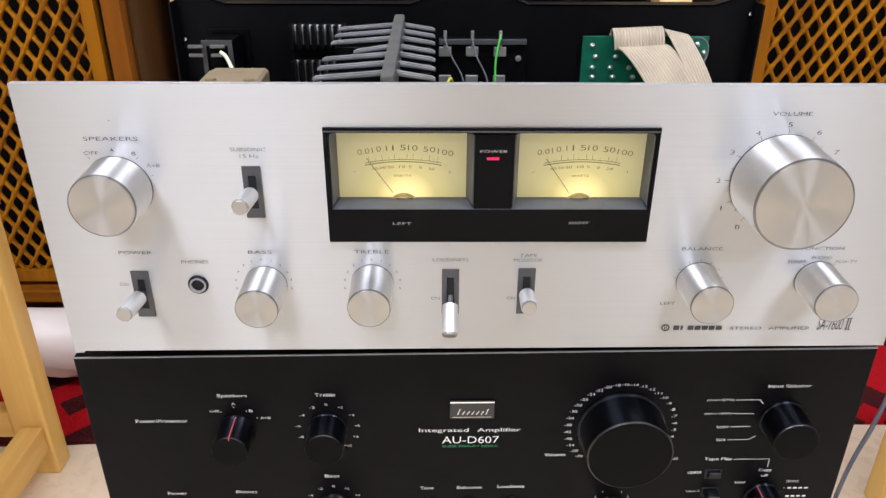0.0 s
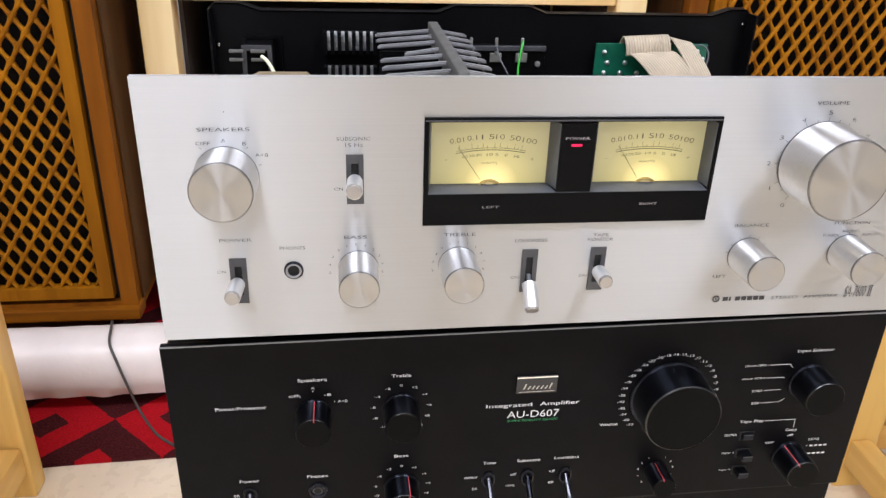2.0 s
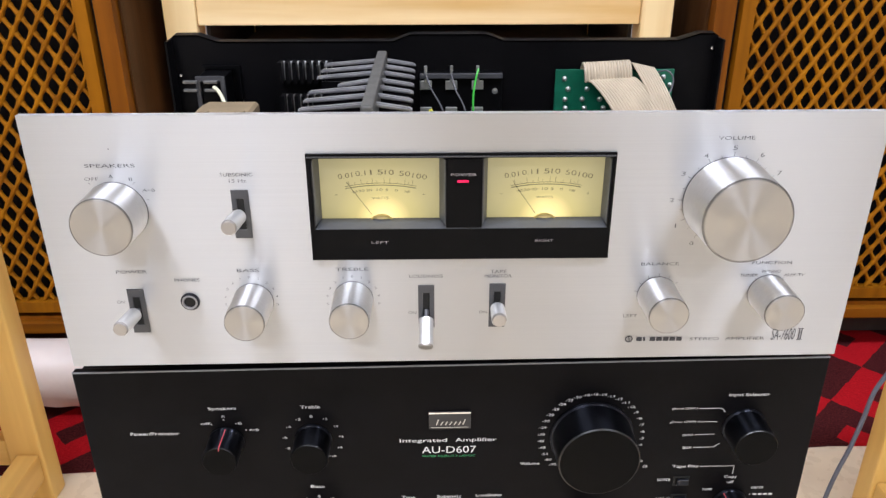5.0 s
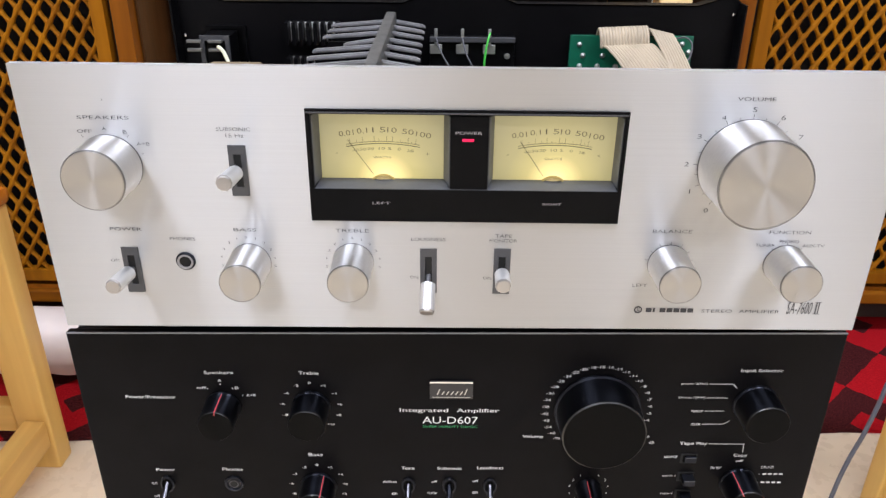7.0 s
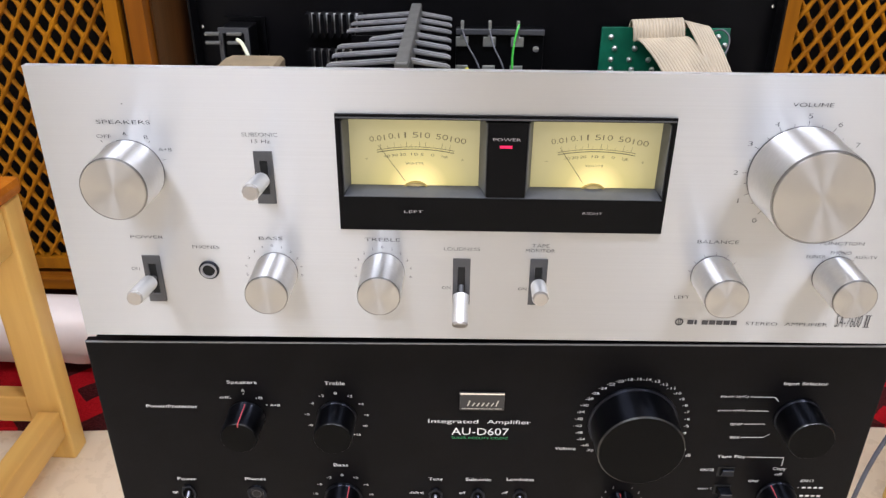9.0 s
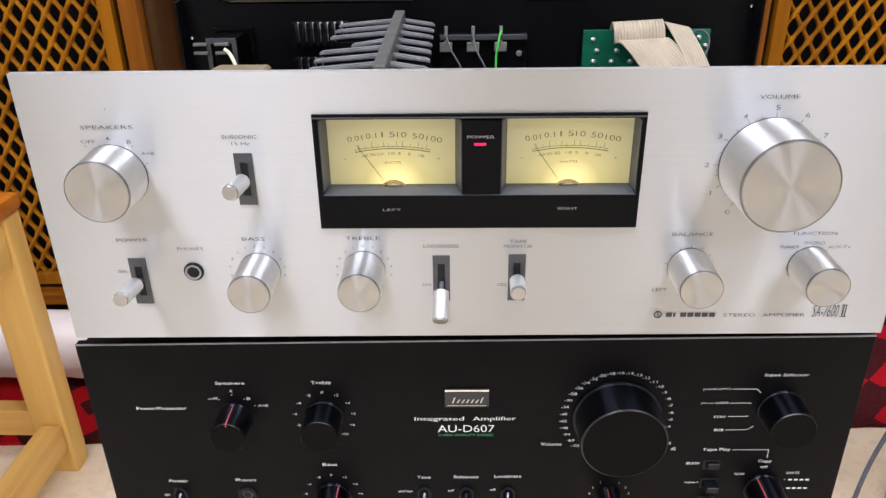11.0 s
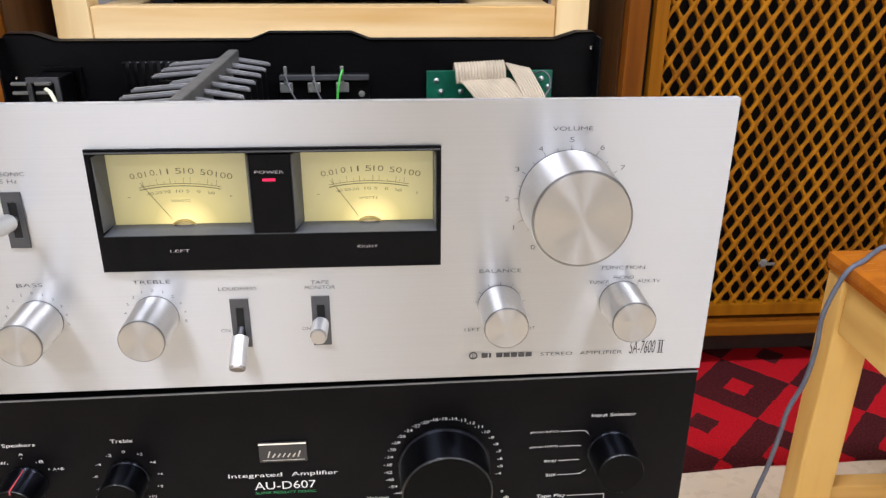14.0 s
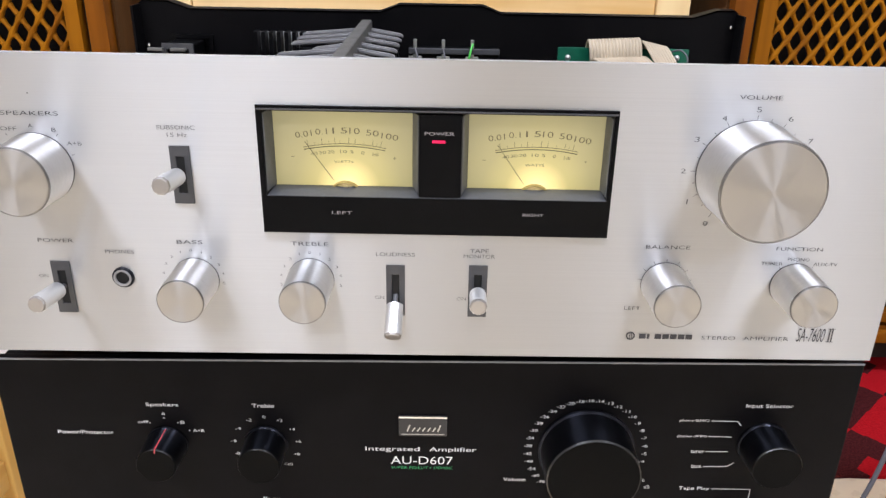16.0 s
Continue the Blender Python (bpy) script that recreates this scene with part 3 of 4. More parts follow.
part("power_light", box(-0.0003, 0.0053, -0.0017, -0.0010, 0.5855, 0.5867, 0.0002), LED, win, "glowing red power light")
words("LEFT", -0.0395, 0.5534, 0.0088, 0.0013, GREY_INK, win, -0.00145)
words("RIGHT", 0.0445, 0.5538, 0.0092, 0.0013, GREY_INK, win, -0.00145)

for x0, x1 in ((-0.0712, -0.0078), (0.0143, 0.0758)):
    mid, base = (x0 + x1) / 2 + 0.0005, 0.5616
    dial = part("meter_dial", box(x0, x1, 0.0100, 0.0112, 0.5600, 0.5985), meter_glow(mid + 0.001, base - 0.0005), win, "lit cream meter dial")
    y = 0.0098
    # scale arcs, about a far centre below the dial
    r = 0.090
    cz = 0.5815 - r
    for rr, w in ((r, 0.00020), (r - 0.0011, 0.00032)):
        stroke([(mid + rr * math.sin(radians(a)), cz + rr * math.cos(radians(a))) for a in np.linspace(-11.6, 11.6, 25)], w, y, ARC_INK, dial, "scale_arc")
    ticks(mid, cz, r, r + 0.0027, [-10.2, -6.2, -2.6, 1.2, 3.0, 7.8, 10.2], 0.00016, METER_INK, dial, y)
    ticks(mid, cz, r, r + 0.0014, [-8.2, -4.3, -1.2, 5.4, 9.0], 0.00012, METER_INK, dial, y)
    for body, dx, w in (("0.01", -0.0178, 0.0072), ("0.1", -0.0100, 0.0050), ("1", -0.0047, 0.0030), ("5", 0.0000, 0.0027), ("10", 0.0046, 0.0045), ("50", 0.0124, 0.0055), ("100", 0.0200, 0.0074)):
        t = words(body, mid + dx, 0.5874 - 6.0 * dx * dx, w, 0.0026, METER_INK, dial, y)
        t.rotation_euler = (0, dx * 8.0, 0)
    for body, dx in (("40", -0.0135), ("30", -0.0098), ("20", -0.0060), ("10", -0.0005), ("5", 0.0032), ("0", 0.0080), ("3dB", 0.0135)):
        t = words(body, mid + dx, 0.5779 - 6.0 * dx * dx, 0.0030 if len(body) > 1 else 0.0014, 0.0013, METER_INK, dial, y)
        t.rotation_euler = (0, dx * 8.0, 0)
    words("WATTS", mid - 0.0005, 0.5733, 0.0085, 0.0012, METER_INK, dial, y)
    words("-", mid - 0.0230, 0.5752, 0.0014, 0.0002, METER_INK, dial, y)
    words("+", mid + 0.0220, 0.5752, 0.0013, 0.0013, METER_INK, dial, y)
    stroke([(mid - 0.0050, 0.5646), (mid - 0.0172, 0.5822)], 0.00022, y - 0.0006, ARC_INK, dial, "needle")
    hub = part("needle_hub", lathe([(0.0078, 0.0002), (0.0077, -0.0006), (0.0070, -0.0009), (0.0066, -0.0003)], 48, cap=False), BRASS, dial, "small brass-coloured needle hub", 40)
    hub.location = (mid, 0.0094, base - 0.0048)
    # the bulb's glow through the dome is put into its bright amber colour
    part("hub_cap", lathe([(0.0066, -0.0002), (0.0050, -0.0008), (0.0020, -0.0011), (0.0, -0.0011)], 32, cap=False), HUB_DOME, hub, "glassy domed middle of the hub, bulb glow in its colour", 50)

# chassis and rear panel
part("chassis_floor", box(-0.205, 0.205, 0.004, 0.235, 0.487, 0.490), CHASSIS, amp, "black steel chassis floor")
for sx in (-1, 1):
    part("side_rail", box(min(sx * 0.205, sx * 0.202), max(sx * 0.205, sx * 0.202), 0.004, 0.235, 0.490, 0.545), CHASSIS, amp, "black steel side rail")
part("front_frame", box(-0.2, 0.2, 0.0045, 0.006, 0.492, 0.540), CHASSIS, amp)
HUMP = [(-0.2085, 0.490), (0.2068, 0.490), (0.2068, 0.6155), (0.2040, 0.618), (0.192, 0.618), (0.176, 0.613), (0.043, 0.613), (0.030, 0.618), (-0.028, 0.618), (-0.041, 0.613), (-0.173, 0.613), (-0.188, 0.618), (-0.2055, 0.618), (-0.2085, 0.6155)]
rear = part("rear_panel", outline_plate(HUMP, 0.2365, 0.238), CHASSIS, amp, "black steel rear panel with a stepped top edge")
lip = bmesh.new()
top_line = HUMP[3:13]
for (xa, za), (xb, zb) in zip(top_line, top_line[1:]):
    n = [lip.verts.new(v) for v in ((xa, 0.2365, za), (xb, 0.2365, zb), (xb, 0.246, zb + 0.0004), (xa, 0.246, za + 0.0004))]
    lip.faces.new(n)
    m = [lip.verts.new((v.co.x, v.co.y, v.co.z - 0.0012)) for v in n]
    lip.faces.new(m[::-1])
    for i in range(4):
        lip.faces.new((n[i], n[(i + 1) % 4], m[(i + 1) % 4], m[i]))
part("rear_lip", lip, CHASSIS, rear, "folded top edge")
for sx, xe in ((-1, -0.2085), (1, 0.2068)):
    part("rear_flange", box(min(xe, xe - sx * 0.0015), max(xe, xe - sx * 0.0015), 0.222, 0.2364, 0.492, 0.6155), CHASSIS, rear, "folded side edge")
    screw = part("screw", lathe([(0.0015, 0), (0.0013, -0.0008), (0.0, -0.001)], 16, cap=False), CHROME, rear, "small bright screw", 35)
    screw.location = (xe - sx * 0.004, 0.2364, 0.607 if sx > 0 else 0.588)
# vents: added white plate stands for light through slits, behind deep dark vanes
for z0, z1 in ((0.5845, 0.5985), (0.553, 0.573)):
    vent = part("vent", box(-0.1262, -0.0892, 0.2352, 0.2364, z0, z1), VENT_LIGHT, rear, "white strip standing for light through the slits, behind dark vanes")
    for k in range(8):
        x = -0.1262 + 0.0053 * k
        part("vane", box(x - 0.0014, x + 0.0014, 0.2250, 0.2351, z0 - 0.001, z1 + 0.001), CHASSIS, vent)

# heat sink: long spine with seven fins to each side
sink = part("heat_sink", box(-0.0515, -0.0445, 0.052, 0.212, 0.545, 0.6105, 0.0012), SPINE, amp, "grey heat sink with round-edged fins")
FIN_Y = [0.207, 0.186, 0.165, 0.142, 0.122, 0.101, 0.080]
for k, fy in enumerate(FIN_Y):
    for side in (-1, 1):
        reach = (0.022 if k == 3 else 0.0385) if side < 0 else 0.0208
        x0 = -0.0515 if side < 0 else -0.0445
        x1 = x0 + side * reach
        pts = [(x0, 0.6031), (x1, 0.6002), (x1, 0.6015), (x1 - side * 0.002, 0.6026), (x0, 0.6057)]
        fin = outline_plate(pts, fy - 0.0022, fy + 0.0022)
        edges = [e for e in fin.edges if abs(e.verts[0].co.y - e.verts[1].co.y) < 1e-6]
        bmesh.ops.bevel(fin, geom=edges, offset=0.0007, segments=2, affect="EDGES")
        part("fin", fin, FIN, sink, "", 50)
        part("fin_web", box(min(x0, x1 - side * 0.003), max(x0, x1 - side * 0.003), fy - 0.001, fy + 0.001, 0.545, 0.5985), CHASSIS, sink)

# terminal strip
strip = part("terminal_strip", box(-0.021, 0.042, 0.2285, 0.2363, 0.553, 0.5905, 0.001), BEZEL, amp, "black terminal strip with metal tabs")
part("strip_edge", box(-0.021, 0.042, 0.226, 0.2284, 0.5865, 0.5905, 0.0006), SLOT_GREY, strip)
for tx in (-0.0165, 0.003, 0.023):
    for tz in (0.5815, 0.561):
        part("tab", box(tx - 0.0045, tx + 0.0045, 0.2268, 0.2284, tz - 0.0035, tz + 0.0035, 0.0006), SOLDER, strip, "bright metal tab")
    part("pin", box(tx - 0.0012, tx + 0.0012, 0.2262, 0.2275, 0.584, 0.5965, 0.0005), SOLDER, strip, "bright metal pin")
part("screw", lathe([(0.0022, 0.2284), (0.0020, 0.2272), (0.0004, 0.2270)], 16), SOLDER, strip, "", 35).location = (0.0365, 0, 0.5765)
part("grey_lead", tube([(-0.0165, 0.2255, 0.590), (-0.012, 0.218, 0.580), (-0.004, 0.212, 0.566), (0.000, 0.205, 0.545), (0.0, 0.2, 0.53)], 0.0006), WIRE_GREY, amp, "grey wire")
part("grey_lead", tube([(0.003, 0.2255, 0.590), (0.006, 0.218, 0.580), (0.013, 0.212, 0.566), (0.016, 0.205, 0.545), (0.016, 0.2, 0.53)], 0.0006), WIRE_GREY, amp, "grey wire")
part("green_lead", tube([(0.0235, 0.2255, 0.594), (0.0215, 0.222, 0.588), (0.0195, 0.2195, 0.575), (0.0195, 0.216, 0.555), (0.019, 0.21, 0.53)], 0.0008), WIRE_GREEN, amp, "bright green wire")
part("yellow_lead", tube([(-0.022, 0.20, 0.53), (-0.018, 0.205, 0.555), (-0.0125, 0.212, 0.566), (-0.010, 0.22, 0.55)], 0.0011), WIRE_YELLOW, amp, "yellow wire")

# mains inlet
inlet = part("mains_inlet", ring_plate((-0.187, -0.158, 0.545, 0.5955), (-0.1845, -0.1605, 0.5475, 0.593), (-0.1845, -0.1605, 0.5475, 0.593), 0.2335, 0.2364), BEZEL, amp, "black mains inlet with metal tabs and a cream wire")
part("socket_body", box(-0.184, -0.164, 0.208, 0.2334, 0.545, 0.5925, 0.001), BEZEL, inlet)
part("socket_rim", ring_plate((-0.1845, -0.1635, 0.547, 0.5935), (-0.1815, -0.1665, 0.550, 0.590), (-0.1815, -0.1665, 0.550, 0.590), 0.2055, 0.2079), SLOT_GREY, inlet)
for tx, tz in ((-0.188, 0.590), (-0.188, 0.584), (-0.188, 0.560), (-0.173, 0.590), (-0.173, 0.584)):
    part("tab", box(tx - 0.0050, tx + 0.0050, 0.202, 0.2055, tz - 0.0010, tz + 0.0010, 0.0005), SPINE, inlet, "dull metal tab")
part("cream_lead", tube([(-0.1705, 0.2005, 0.5870), (-0.1665, 0.198, 0.5845), (-0.1615, 0.192, 0.577), (-0.1565, 0.184, 0.5645), (-0.154, 0.175, 0.545), (-0.154, 0.165, 0.52)], 0.0013), WIRE_WHITE, amp, "cream wire")
shell = outline_plate([(-0.1815, 0.4902), (-0.1365, 0.4902), (-0.1365, 0.5772), (-0.1385, 0.5790), (-0.1715, 0.5790), (-0.1770, 0.5765), (-0.1815, 0.5700)], 0.152, 0.190)
bmesh.ops.bevel(shell, geom=[e for e in shell.edges if e.calc_length() < 0.036], offset=0.0010, segments=2, affect="EDGES")
tan = part("tan_box", shell, TAN_BOX, amp, "tan card-covered component", 40)
for tx in (-0.1675, -0.1430):
    stud = part("lug", lathe([(0.0038, -0.001), (0.0034, 0.0012), (0.0010, 0.0014)], 20), TAN_BOX, tan, "", 35)
    stud.rotation_euler, stud.location = (radians(90), 0, 0), (tx, 0.158, 0.5792)

# circuit board and ribbon cable
board = part("circuit_board", box(0.083, 0.1745, 0.2315, 0.2331, 0.492, 0.592, 0.0006), PCB_GREEN, amp, "green circuit board with soldered joints")
part("standoff", box(0.09, 0.168, 0.2332, 0.2363, 0.50, 0.585), CHASSIS, board)
rng = random.Random(4)
for i, (bx, bz) in enumerate([(0.0905, 0.585), (0.0935, 0.577), (0.1085, 0.577), (0.091, 0.569), (0.1045, 0.569), (0.1185, 0.569), (0.0925, 0.562), (0.1075, 0.562), (0.1215, 0.562), (0.166, 0.586), (0.172, 0.580), (0.098, 0.555), (0.114, 0.555)]):
    blob = part("solder_joint", lathe([(0.0021, 0), (0.0016, -0.0010), (0.0007, -0.0017), (0.0, -0.0018)], 14, cap=False), SOLDER, board, "", 60)
    blob.location = (bx + rng.uniform(-0.0006, 0.0006), 0.2314, bz)
    blob.rotation_euler = (0, rng.uniform(0, 3), 0)


def ribbon(points, w_dir, width, strands, label):
    """A flat cable, one ribbed sheet with a ridge for each strand."""
    pts = [Vector(p) for p in points]
    w_dir = Vector(w_dir).normalized()
    line = []
    for i in range(len(pts) - 1):
        p0, p1, p2, p3 = pts[max(i - 1, 0)], pts[i], pts[i + 1], pts[min(i + 2, len(pts) - 1)]
        for k in range(5):
            t = k / 5
            line.append(0.5 * ((2 * p1) + (p2 - p0) * t + (2 * p0 - 5 * p1 + 4 * p2 - p3) * t * t + (3 * p1 - p0 - 3 * p2 + p3) * t ** 3))
    line.append(pts[-1])
    bm = bmesh.new()
    rows = []
    for i, p in enumerate(line):
        d = (line[min(i + 1, len(line) - 1)] - line[max(i - 1, 0)]).normalized()
        n = w_dir.cross(d).normalized()
        row = []
        for s in range(strands * 4 + 1):
            u = s / (strands * 4)
            h = 0.0009 * abs(math.sin(math.pi * u * strands)) ** 0.6
            row.append((p + w_dir * (u - 0.5) * width, n * h))
        rows.append([bm.verts.new(c + h) for c, h in row] + [bm.verts.new(c - h - n * 0.0002) for c, h in reversed(row)])
    m = len(rows[0])
    for a, b in zip(rows, rows[1:]):
        for i in range(m):
            bm.faces.new((a[i], a[(i + 1) % m], b[(i + 1) % m], b[i]))
    return part("ribbon_cable", bm, RIBBON, amp, label, 60)


ribbon([(0.120, 0.236, 0.586), (0.120, 0.231, 0.5960), (0.120, 0.225, 0.5985), (0.1205, 0.2205, 0.5945), (0.121, 0.2185, 0.5880), (0.1212, 0.2188, 0.5862)], (1, 0, 0.05), 0.036, 16, "cream ribbon cable folded over the board")
ribbon([(0.1215, 0.2205, 0.5868), (0.1245, 0.2165, 0.5870), (0.1285, 0.2105, 0.5835), (0.134, 0.203, 0.5770), (0.141, 0.193, 0.566), (0.150, 0.18, 0.550), (0.156, 0.17, 0.53)], (1, 0, 0.05), 0.036, 16, "cream ribbon cable slanting down from its fold")
ribbon([(0.150, 0.234, 0.588), (0.148, 0.229, 0.5945), (0.148, 0.222, 0.5955), (0.151, 0.214, 0.590), (0.156, 0.205, 0.580), (0.162, 0.193, 0.564), (0.168, 0.18, 0.54)], (0.97, -0.1, -0.2), 0.018, 8, "cream ribbon cable folded over the board")
part("loose_lead", tube([(0.160, 0.229, 0.590), (0.166, 0.224, 0.5925), (0.1705, 0.221, 0.588), (0.1695, 0.218, 0.580), (0.165, 0.214, 0.574), (0.163, 0.21, 0.56)], 0.0007, 6), WIRE_GREY, amp, "thin grey wire loop")
for fx in (-0.16, 0.16):
    for fy in (0.03, 0.205):
        foot = part("foot", lathe([(0.014, 0), (0.0145, 0.004), (0.0145, 0.0164), (0.013, 0.0168)], 24), BLACK_KNOB, amp, "", 35)
        foot.rotation_euler, foot.location = (radians(90), 0, 0), (fx, fy, 0.4704 if fx > 0 else 0.4693)


# ---- black amplifier ----
FY = 0.005
S_TOP, S_BOT = 0.4778, 0.342


def top_slant(x):
    """The panel's upper edge falls a little towards its far end."""
    return -0.0013 - 0.0031 * (0.21 - x) / 0.42


amp2 = thing("integrated_amplifier", "black amplifier with white lettering under the silver one", "amplifier")
face = box(-0.216, 0.2135, FY, FY + 0.005, S_BOT, S_TOP, 0.0009)
for v in face.verts:
    if v.co.z > 0.47:
        v.co.z += top_slant(v.co.x)
part("faceplate", face, BLACK_FACE, amp2, "black anodised front panel")
# the bevel's highlight is painted as a thin pale grey strip
edge = box(-0.2158, 0.2133, FY - 0.00015, FY + 0.0006, S_TOP - 0.0007, S_TOP + 0.0001)
for v in edge.verts:
    v.co.z += top_slant(v.co.x)
part("top_edge", edge, EDGE, amp2, "pale top edge, a painted highlight")
part("case", box(-0.2135, 0.211, FY + 0.0052, 0.36, 0.337, 0.4715, 0.001), CHASSIS, amp2, "black steel case")
part("base_strip", box(-0.214, 0.2115, FY + 0.0035, FY + 0.02, 0.3245, 0.3405, 0.0008), BLACK_FACE, amp2, "black lower strip")
part("strip_slot", box(0.02, 0.145, FY + 0.0032, FY + 0.004, 0.3385, 0.3408), DEEP, amp2)
for fx in (-0.17, 0.17):
    for fy in (0.06, 0.31):
        foot = part("foot", lathe([(0.018, 0), (0.019, 0.004), (0.019, 0.0135), (0.017, 0.0138)], 24), BLACK_KNOB, amp2, "", 35)
        foot.rotation_euler, foot.location = (radians(90), 0, 0), (fx, fy, 0.3236 if fx > 0 else 0.3247)
PY = FY - 0.00025
# it stands a little askew: its left end lower and nearer
amp2.matrix_world = Matrix.Translation((0.21, FY + 0.003, 0.4768)) @ Matrix.Rotation(radians(0.22), 4, "Z") @ Matrix.Rotation(radians(-0.19), 4, "Y") @ Matrix.Translation((-0.21, -FY, -0.4778))


def print_s(body, x, z, w, h=0.0022):
    return words(body, x, z, w, h, WHITE_INK, amp2, PY)


def black_knob(name, x, z, r, front, line=None):
    """A dark knob whose face stands at y = front; line: the turn of its red mark, in degrees."""
    n = FY - front
    body = part(name, lathe([(r * 1.05, -0.0003), (r * 1.05, -0.0015), (r, -0.0022), (r * 0.985, -n + 0.0008)], 64), BLACK_KNOB, amp2, "black knob", 35)
    body.location = (x, FY, z)
    part("rim", lathe([(r * 0.987, -n + 0.0009), (r * 0.985, -n + 0.0006), (r * 0.955, -n)], 64, cap=False), RIM, body, "thin bright edge", 35)
    part("cap", lathe([(r * 0.957, -n + 0.0001), (r * 0.945, -n - 0.0001), (r * 0.02, -n - 0.0001)], 64), KNOB_FACE, body, "dark satin knob face", 35)
    if line is not None:
        bm = box(-0.00026, 0.00026, -n - 0.0001, -0.002, r * 0.97, r * 1.012)
        add_box(bm, -0.00026, 0.00026, -n - 0.0004, -n - 0.0001, r * 0.8, r * 1.0)
        mark = part("pointer_line", bm, RED_LINE, body, "thin red pointer line")
        mark.rotation_euler = (0, radians(line), 0)
    return body


black_knob("volume_knob", 0.0808, 0.4232, 0.0236, -0.0185)
black_knob("speaker_knob", -0.1350, 0.4240, 0.0100, -0.0135, line=4)
black_knob("treble_knob", -0.0842, 0.4245, 0.0106, -0.0135)
black_knob("bass_knob", -0.0838, 0.3640, 0.0106, -0.0135, line=22)
black_knob("input_knob", 0.1712, 0.4285, 0.0124, -0.0150)
black_knob("copy_knob", 0.1708, 0.3700, 0.0105, -0.0150, line=-28)
black_knob("balance_knob", 0.0808, 0.3640, 0.0075, -0.0120, line=-12)

for body, x, z, w in (("Power/Protector", -0.176, 0.4305, 0.0285), ("Speakers", -0.135, 0.4474, 0.0163), ("Treble", -0.0842, 0.4478, 0.0112), ("Bass", -0.0840, 0.3890, 0.0085), ("Power", -0.1755, 0.3765, 0.0112), ("Phones", -0.1350, 0.3772, 0.0122), ("Tone", -0.0290, 0.3790, 0.0080), ("Subsonic", -0.0040, 0.3792, 0.0148), ("Loudness", 0.0205, 0.3797, 0.0158), ("Volume", 0.0448, 0.4038, 0.0118), ("Input Selector", 0.1710, 0.4513, 0.0238), ("Tape Play", 0.1400, 0.3992, 0.0162), ("Copy", 0.1690, 0.3905, 0.0078)):
    print_s(body, x, z, w, 0.0027 if "y" in body or "p" in body else 0.0022)
words("Integrated", -0.0192, 0.4220, 0.0280, 0.0034, WHITE_INK, amp2, PY)
words("Amplifier", 0.0120, 0.4220, 0.0245, 0.0034, WHITE_INK, amp2, PY)
words("AU-D607", -0.0040, 0.4153, 0.0322, 0.0050, WHITE_INK, amp2, PY)
words("SUPER FIDELITY DD/DC", -0.0040, 0.4106, 0.0318, 0.0015, GREEN_INK, amp2, PY)
for body, x, z in (("off", -0.1458, 0.4372), ("A", -0.1350, 0.4422), ("B", -0.1258, 0.4372), ("A+B", -0.1182, 0.4322)):
    print_s(body, x, z, 0.0017 * len(body) + 0.0004, 0.0017)
for x, z in ((-0.1425, 0.4365), (-0.1350, 0.4397), (-0.1283, 0.4368), (-0.1228, 0.4322)):
    bars([(x - 0.0003, x + 0.0003, z - 0.0003, z + 0.0003)], PY, WHITE_INK, amp2, "dot")
for cx, cz in ((-0.0842, 0.4245), (-0.0838, 0.3645)):
    for k, a in zip(("-10", "-8", "-6", "-4", "-2", "0", "+2", "+4", "+6", "+8", "+10"), np.linspace(-140, 140, 11)):
        print_s(k, cx + 0.0166 * math.sin(radians(a)), cz + 0.0166 * math.cos(radians(a)), 0.0013 * len(k) + 0.0003, 0.0016)
for k, body in enumerate(("-70", "-60", "-54", "-48", "-42", "-38", "-34", "-30", "-28", "-26", "-24", "-22", "-20", "-18", "-16", "-14", "-13", "-12", "-11", "-10", "-9", "-8", "-7", "-6", "-5", "-4")):
    a = -133 + 236 * k / 25
    print_s(body, 0.0808 + 0.0302 * math.sin(radians(a)), 0.4232 + 0.0302 * math.cos(radians(a)), 0.00132 * len(body) + 0.0003, 0.0017)
print_s("0", 0.0808 + 0.0318, 0.4042, 0.0012, 0.0018)
print_s("dB", 0.1150, 0.4000, 0.0030, 0.0020)
for body, x, z, w in (("phono-2(MC)", 0.1343, 0.4422, 0.0150), ("phono-1(MM)", 0.1343, 0.4326, 0.0150), ("tuner", 0.1385, 0.4232, 0.0070), ("aux", 0.1392, 0.4137, 0.0055), ("source", 0.1277, 0.3892, 0.0078), ("tape-1", 0.1285, 0.3745, 0.0080), ("tape-2", 0.1290, 0.3605, 0.0080), ("tuner", 0.1560, 0.3812, 0.0065), ("off", 0.1693, 0.3865, 0.0042), ("source", 0.1868, 0.3818, 0.0075), ("on", -0.1840, 0.3655, 0.0032), ("off", -0.1838, 0.3555, 0.0036), ("defeat", -0.0402, 0.3682, 0.0085), ("on", -0.0375, 0.3585, 0.0032), ("off", -0.0132, 0.3685, 0.0036), ("16Hz", -0.0145, 0.3595, 0.0055), ("off", 0.0118, 0.3692, 0.0036), ("on", 0.0118, 0.3600, 0.0032)):
    print_s(body, x, z, w, 0.0018)
for z in (0.3765, 0.3700):
    bars([(0.1850 + 0.0033 * k, 0.1850 + 0.0033 * k + 0.0022, z - 0.0006, z + 0.0006) for k in range(4)], PY, WHITE_INK, amp2, "small_print")
    bars([(0.1826, 0.1832, z - 0.0003, z + 0.0003)], PY, WHITE_INK, amp2, "dot")
